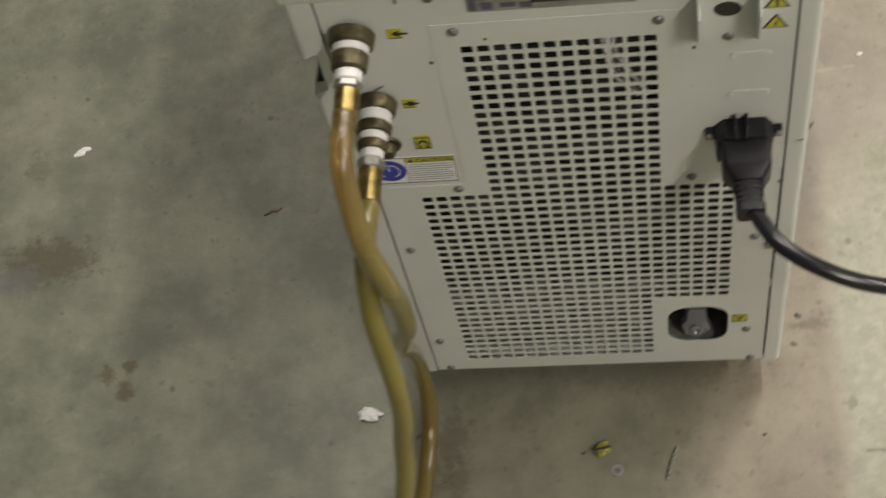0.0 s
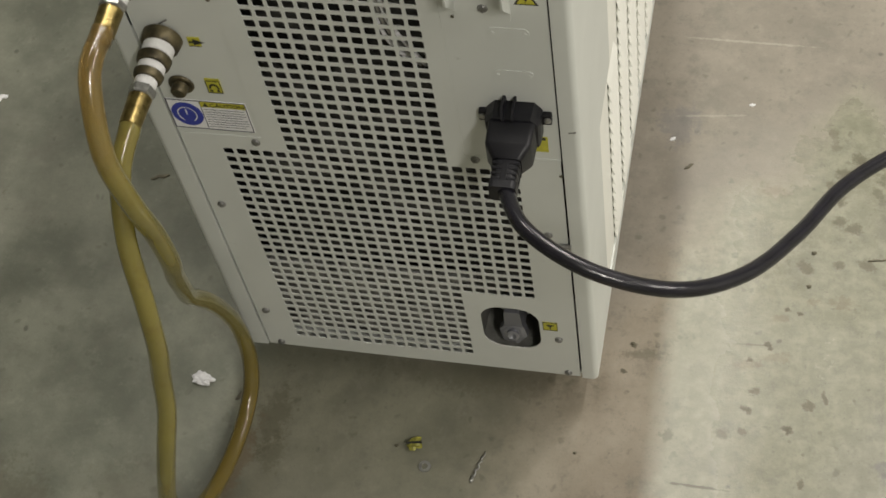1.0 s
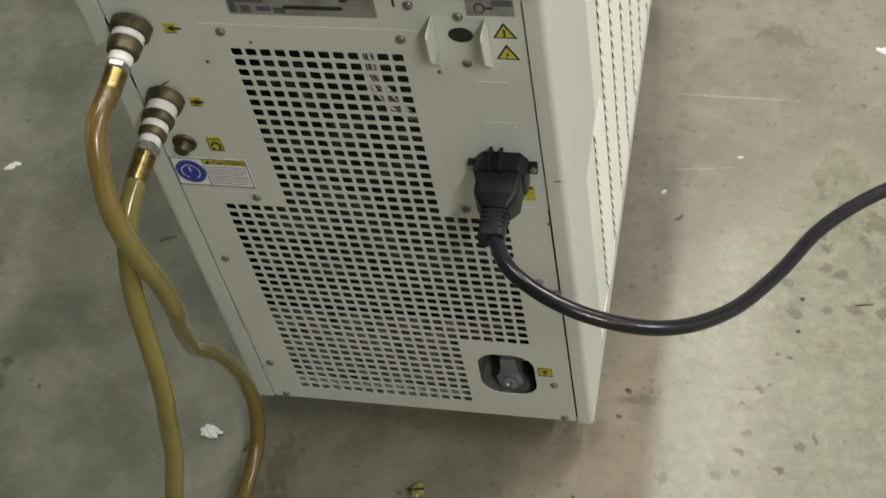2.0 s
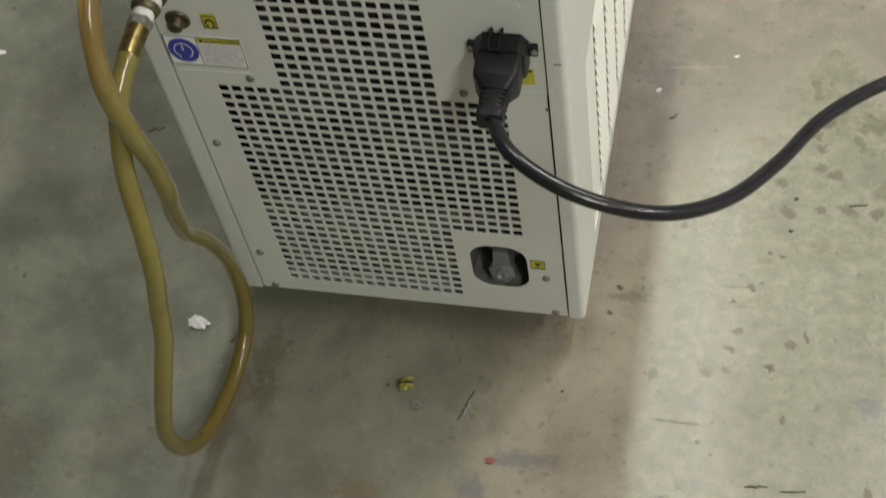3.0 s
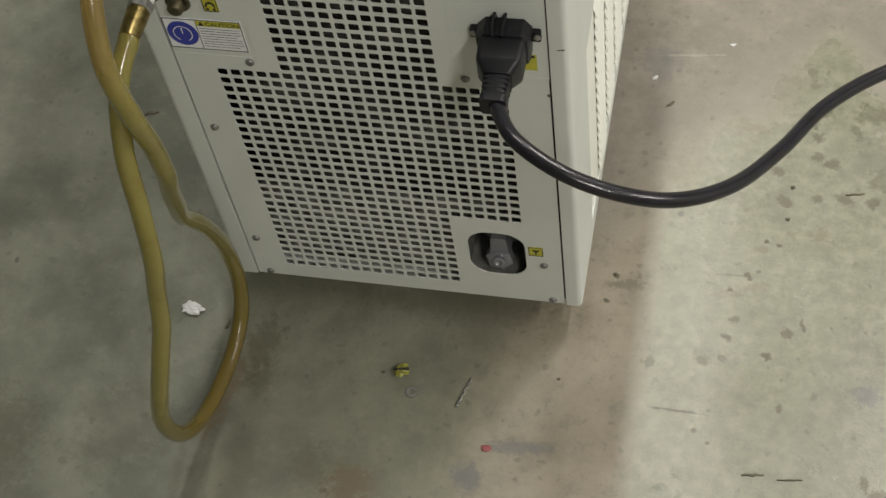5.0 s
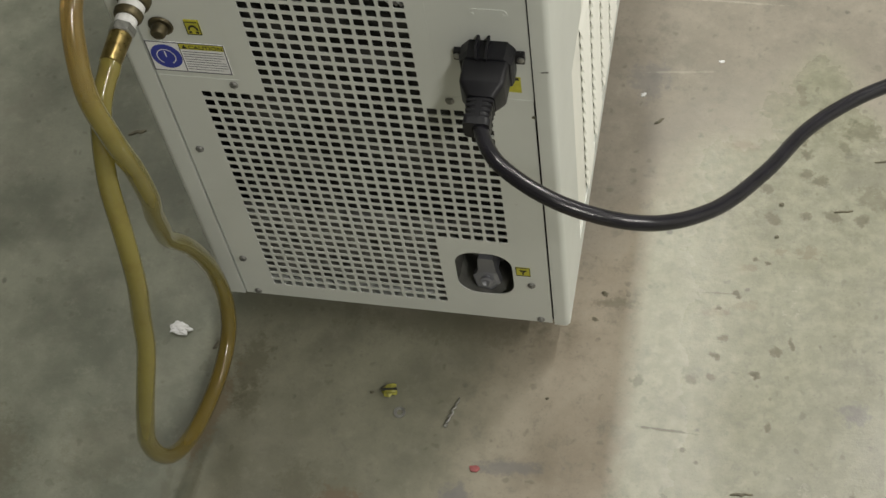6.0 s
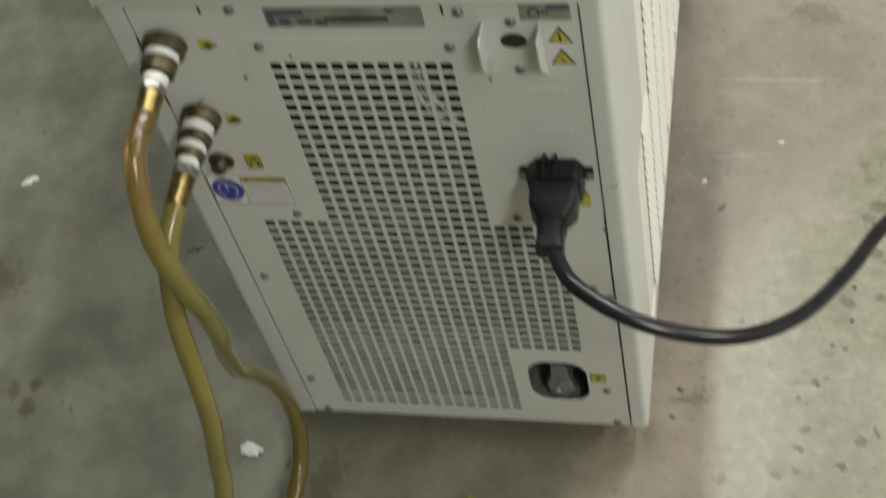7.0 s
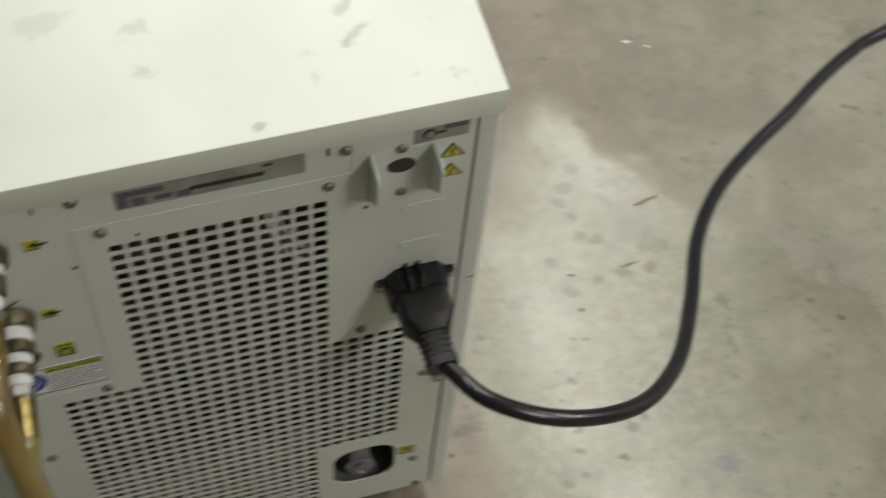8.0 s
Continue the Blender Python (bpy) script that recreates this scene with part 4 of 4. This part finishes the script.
# ---- power inlet and cord ----
def block(sections):
    """A lofted body of (y, centre x, centre z, half width, half height, corner) sections."""
    bm = bmesh.new()
    rings = []
    for y, cx, cz, hw, hh, r in sections:
        rings.append([bm.verts.new((x, y, z)) for x, z in rounded(cx - hw, cx + hw, cz - hh, cz + hh, r, 4)])
    n = len(rings[0])
    for a, b in zip(rings, rings[1:]):
        for i in range(n):
            bm.faces.new((a[i], a[(i + 1) % n], b[(i + 1) % n], b[i]))
    bm.faces.new(rings[0][::-1])
    bm.faces.new(rings[-1])
    return bm


def inlet():
    flange = part("power_inlet", plate(rounded(0.2850, 0.3415, 0.4615, 0.4725, 0.0012, 3), -0.0035, 0.0011), RUBBER, chiller, "black power inlet with screwed ears")
    # body with a sloped crown, chamfered at both upper corners
    bm = bmesh.new()
    crown = [(0.2925, 0.4475), (0.3335, 0.4475), (0.3345, 0.4745), (0.3285, 0.4825), (0.2985, 0.4825), (0.2915, 0.4745)]
    rings = [[bm.verts.new((0.313 + (x - 0.313) * k, y, 0.465 + (z - 0.465) * k)) for x, z in crown] for y, k in ((0.001, 1.0), (-0.0105, 1.0), (-0.0155, 0.95), (-0.0160, 0.90))]
    n = len(crown)
    for p, q in zip(rings, rings[1:]):
        for i in range(n):
            bm.faces.new((p[i], p[(i + 1) % n], q[(i + 1) % n], q[i]))
    bm.faces.new(rings[0][::-1])
    bm.faces.new(rings[-1])
    part("inlet_body", bm, RUBBER, flange)
    # two thin upright tabs of the cord retainer, tapered towards their tips
    for x0, x1, lean in ((0.3060, 0.3080, -0.0012), (0.3128, 0.3148, 0.0010)):
        bm = bmesh.new()
        out = [(0.001, 0.480), (-0.018, 0.480), (-0.0185, 0.4835), (-0.011, 0.4900), (0.001, 0.4885)]
        left = [bm.verts.new((x0 + lean * (z - 0.48) / 0.01, y, z)) for y, z in out]
        right = [bm.verts.new((x1 + lean * (z - 0.48) / 0.01, y, z)) for y, z in out]
        bm.faces.new(left)
        bm.faces.new(right[::-1])
        for i in range(len(out)):
            j = (i + 1) % len(out)
            bm.faces.new((left[j], left[i], right[i], right[j]))
        part("retainer", bm, RUBBER, flange)
    for x in (0.2880, 0.3385):
        part("inlet_screw", lathe([(0, 0.0030), (0.001, 0.0030), (0.0016, 0.0018)], (x, -0.0035, 0.4670), (0, -1, 0), 14), STEEL, flange)


inlet()

cord = thing("power_cord", "thick black power cord plugged into the chiller", "power cord", (0.314, -0.016, 0.466))
CORD_BASE = Matrix.Translation((-0.314, 0.016, -0.466))


def under(bm, ob_matrix=CORD_BASE):
    bmesh.ops.transform(bm, matrix=ob_matrix, verts=bm.verts)
    return bm


plug = part("plug", under(block([
    (-0.0150, 0.3135, 0.4640, 0.0168, 0.0140, 0.003), (-0.0160, 0.3135, 0.4640, 0.0180, 0.0150, 0.003), (-0.0340, 0.3135, 0.4632, 0.0178, 0.0148, 0.004),
    (-0.0362, 0.3135, 0.4630, 0.0172, 0.0143, 0.004), (-0.0435, 0.3138, 0.4622, 0.0124, 0.0112, 0.004), (-0.0455, 0.3138, 0.4620, 0.0112, 0.0100, 0.004)])), RUBBER, cord, "moulded black plug", smooth=True)
for i in range(4):
    y = -0.0470 - i * 0.0046
    for x0, x1 in ((0.3030, 0.3118), (0.3158, 0.3246)):
        w = 0.0004 * i
        part("strain_relief_rib", under(boxed(x0 + (w if x0 < 0.31 else 0), x1 - (w if x0 > 0.31 else 0), y - 0.0027, y, 0.4530, 0.4712 - 0.0003 * i, bevel=0.0007, seg=1)), RUBBER, plug)
part("strain_relief_spine", under(boxed(0.3112, 0.3164, -0.0660, -0.0445, 0.4540, 0.4706, bevel=0.0008, seg=1)), RUBBER, plug)
part("strain_relief_collar", under(block([(-0.0640, 0.3140, 0.4612, 0.0108, 0.0095, 0.004), (-0.0705, 0.3142, 0.4612, 0.0104, 0.0092, 0.004)])), RUBBER, plug)
part("strain_relief", under(block([(-0.044, 0.3138, 0.462, 0.0100, 0.0088, 0.005), (-0.0655, 0.314, 0.4612, 0.0095, 0.0088, 0.005), (-0.0700, 0.3145, 0.4612, 0.0085, 0.0080, 0.005)])), RUBBER, plug, smooth=True)
CORD_POINTS = [(0.313, -0.062, 0.462), (0.337, -0.102, 0.464), (0.388, -0.123, 0.449), (0.448, -0.117, 0.425), (0.496, -0.081, 0.398), (0.533, -0.025, 0.374), (0.565, 0.035, 0.356), (0.605, 0.083, 0.341), (0.652, 0.120, 0.330), (0.701, 0.151, 0.323), (0.748, 0.183, 0.317), (0.793, 0.209, 0.311), (0.839, 0.228, 0.303)]
CORD_TAIL = [(1.08, 0.30, 0.285), (1.30, 0.34, 0.235), (1.60, 0.38, 0.13), (1.90, 0.42, 0.03), (2.15, 0.45, 0.0065), (2.6, 0.55, 0.0065), (3.4, 0.9, 0.0065), (4.4, 1.2, 0.0065)]
part("cable", under(tube(smooth_path(CORD_POINTS + CORD_TAIL, 10), 0.0062, 18)), CABLE, cord, smooth=True)

# ---- hose ----
HOSE_POINTS = [(0.039, -0.060, 0.607), (0.037, -0.094, 0.598), (0.044, -0.129, 0.554), (0.053, -0.137, 0.504), (0.054, -0.130, 0.455), (0.051, -0.124, 0.408), (0.041, -0.114, 0.368), (0.032, -0.101, 0.327), (0.022, -0.085, 0.284), (0.020, -0.062, 0.237), (0.017, -0.042, 0.184), (0.014, -0.029, 0.131), (0.014, -0.030, 0.083), (0.014, -0.048, 0.048), (0.011, -0.081, 0.030), (0.007, -0.123, 0.028), (0.002, -0.163, 0.036), (-0.001, -0.194, 0.060), (-0.001, -0.212, 0.097), (0.003, -0.220, 0.145), (0.014, -0.218, 0.193), (0.025, -0.209, 0.240), (0.033, -0.195, 0.281), (0.037, -0.185, 0.321), (0.043, -0.178, 0.362), (0.042, -0.164, 0.408), (0.035, -0.140, 0.458), (0.036, -0.111, 0.505), (0.041, -0.080, 0.526)]
hose = thing("looped_hose", "amber translucent hose looped between both couplings", "hose")
part("tube", tube(smooth_path(HOSE_POINTS, 10), 0.0083, 24), HOSE, hose, smooth=True)
for a, c in ((HOSE_POINTS[0], HOSE_POINTS[1]), (HOSE_POINTS[-1], HOSE_POINTS[-2])):
    part("hose_end", lathe([(-0.002, 0.0078), (-0.001, 0.0085), (0.009, 0.0086), (0.011, 0.0083)], a, Vector(c) - Vector(a), 24), HOSE, hose, smooth=True)


# ---- things on the floor ----
def crumple(name, size, flat, mat, seed, label, category, at, turn=0.0, subdiv=2):
    rng = random.Random(seed)
    bm = bmesh.new()
    bmesh.ops.create_icosphere(bm, subdivisions=subdiv, radius=1)
    for v in bm.verts:
        v.co *= 0.80 + 0.55 * noise.noise(v.co * 1.9 + Vector((seed * 3.1, 0, 0))) + 0.22 * rng.random()
        v.co = Vector((v.co.x * size[0], v.co.y * size[1], max(-0.9, v.co.z) * flat))
    low = min(v.co.z for v in bm.verts)
    for v in bm.verts:
        v.co.z -= low
    ob = part(name, bm, mat, None)
    ob.matrix_world = pose(at[0], at[1], 0, 0, 0, turn)
    return tagged(ob, label, category)


def sliver(name, length, width, thick, mat, label, category, at, turn):
    bm = bmesh.new()
    n = 6
    rng = random.Random(name + str(at))
    rows = []
    for i in range(n + 1):
        u = i / n
        w = width * (0.25 + math.sin(math.pi * (0.08 + 0.84 * u))) * (0.8 + 0.4 * rng.random()) / 2
        off = (rng.random() - 0.5) * width * 0.6
        rows.append([bm.verts.new((length * (u - 0.5), off + s * w, z)) for s, z in ((-1, 0), (-0.6, thick), (0.6, thick), (1, 0))])
    for a, b in zip(rows, rows[1:]):
        for i in range(4):
            bm.faces.new((a[i], a[(i + 1) % 4], b[(i + 1) % 4], b[i]))
    bm.faces.new(rows[0])
    bm.faces.new(rows[-1][::-1])
    ob = part(name, bm, mat, None)
    ob.matrix_world = pose(at[0], at[1], 0.0003, 0, 0, turn)
    return tagged(ob, label, category)


crumple("paper_scrap", (0.0125, 0.0075), 0.0035, PAPER, 3, "small crumpled white paper scrap on concrete", "paper", (-0.056, -0.026), -10, 3)
scrap = crumple("plastic_scrap", (0.009, 0.0072), 0.005, OLIVE, 5, "broken yellow plastic scrap with dark slot", "scrap", (0.184, -0.073), 10)
part("slot", boxed(-0.008, 0.008, -0.0012, 0.0012, 0.0075, 0.0090), BLACK_INK, scrap)
washer = thing("washer", "small dull grey steel washer on concrete", "washer", (0.198, -0.094, 0))
bm = bmesh.new()
for r0, r1, z0, z1 in ((0.0032, 0.0062, 0.0, 0.0012),):
    n = 24
    rings = [[bm.verts.new((r * math.cos(2 * math.pi * i / n), r * math.sin(2 * math.pi * i / n), z)) for i in range(n)] for r, z in ((r0, z0), (r1, z0), (r1, z1), (r0, z1))]
    for a, b in zip(rings, rings[1:] + rings[:1]):
        for i in range(n):
            bm.faces.new((a[i], a[(i + 1) % n], b[(i + 1) % n], b[i]))
part("washer_ring", bm, STEEL, washer)
ring = thing("plastic_ring", "small white plastic ring lying on concrete", "ring", (0.059, -0.243, 0))
loop = [Vector((0.0058 * math.cos(a), 0.0058 * math.sin(a), 0.0026)) for a in [2 * math.pi * i / 24 * 0.93 for i in range(25)]]
part("ring_body", tube(loop, 0.0024, 10), RING, ring, smooth=True)
wire = thing("wire_offcut", "short twisted silver wire offcut on concrete", "wire", (0.252, -0.088, 0))
pts = [Vector((0.010 * (u - 0.5) + 0.0009 * math.sin(u * 30), 0.034 * (u - 0.5), 0.0022 + 0.0010 * math.cos(u * 21))) for u in [i / 40 for i in range(41)]]
part("strand", tube(pts, lambda u: 0.0008 + 0.0011 * (1 - u) * (0.6 + 0.4 * math.sin(u * 40)), 8), STEEL, wire, smooth=True)
crumple("red_chip", (0.0055, 0.0042), 0.0012, RED, 8, "small red plastic chip on concrete", "scrap", (0.284, -0.146), 20)
for at, length, width, turn in (((-0.181, 0.227), 0.022, 0.005, 25), ((0.545, -0.139), 0.022, 0.0026, 6), ((0.580, -0.140), 0.024, 0.0016, 8), ((-0.013, -0.040), 0.011, 0.004, 60), ((-0.004, -0.052), 0.007, 0.003, 35), ((0.421, 0.302), 0.012, 0.003, 40), ((0.672, 0.271), 0.028, 0.0022, 12), ((0.628, 0.200), 0.020, 0.002, 10)):
    sliver("dark_sliver", length, width, 0.0012, WOOD_DARK, "thin dark debris sliver on concrete", "debris", at, turn)
for at, length, width, turn in (((-0.420, 0.322), 0.022, 0.007, 30), ((0.484, 0.394), 0.007, 0.0035, 10), ((0.643, 0.570), 0.018, 0.008, -5), ((0.723, 0.481), 0.009, 0.004, 0), ((0.400, 0.338), 0.007, 0.004, 60), ((0.420, -0.195), 0.005, 0.004, 0), ((0.745, 0.470), 0.005, 0.003, 0)):
    sliver("white_flake", length, width, 0.0010, PAPER, "tiny white paint flake on concrete", "debris", at, turn)
for at, s in (((0.563, 0.202), 0.0042), ((0.387, 0.071), 0.0035), ((0.165, -0.075), 0.0035), ((0.560, 0.160), 0.004), ((0.345, -0.060), 0.003)):
    crumple("grit", (s, s * 0.7), s * 0.4, WOOD_DARK, 11, "dark grit crumb on concrete", "debris", at, 15, 1)
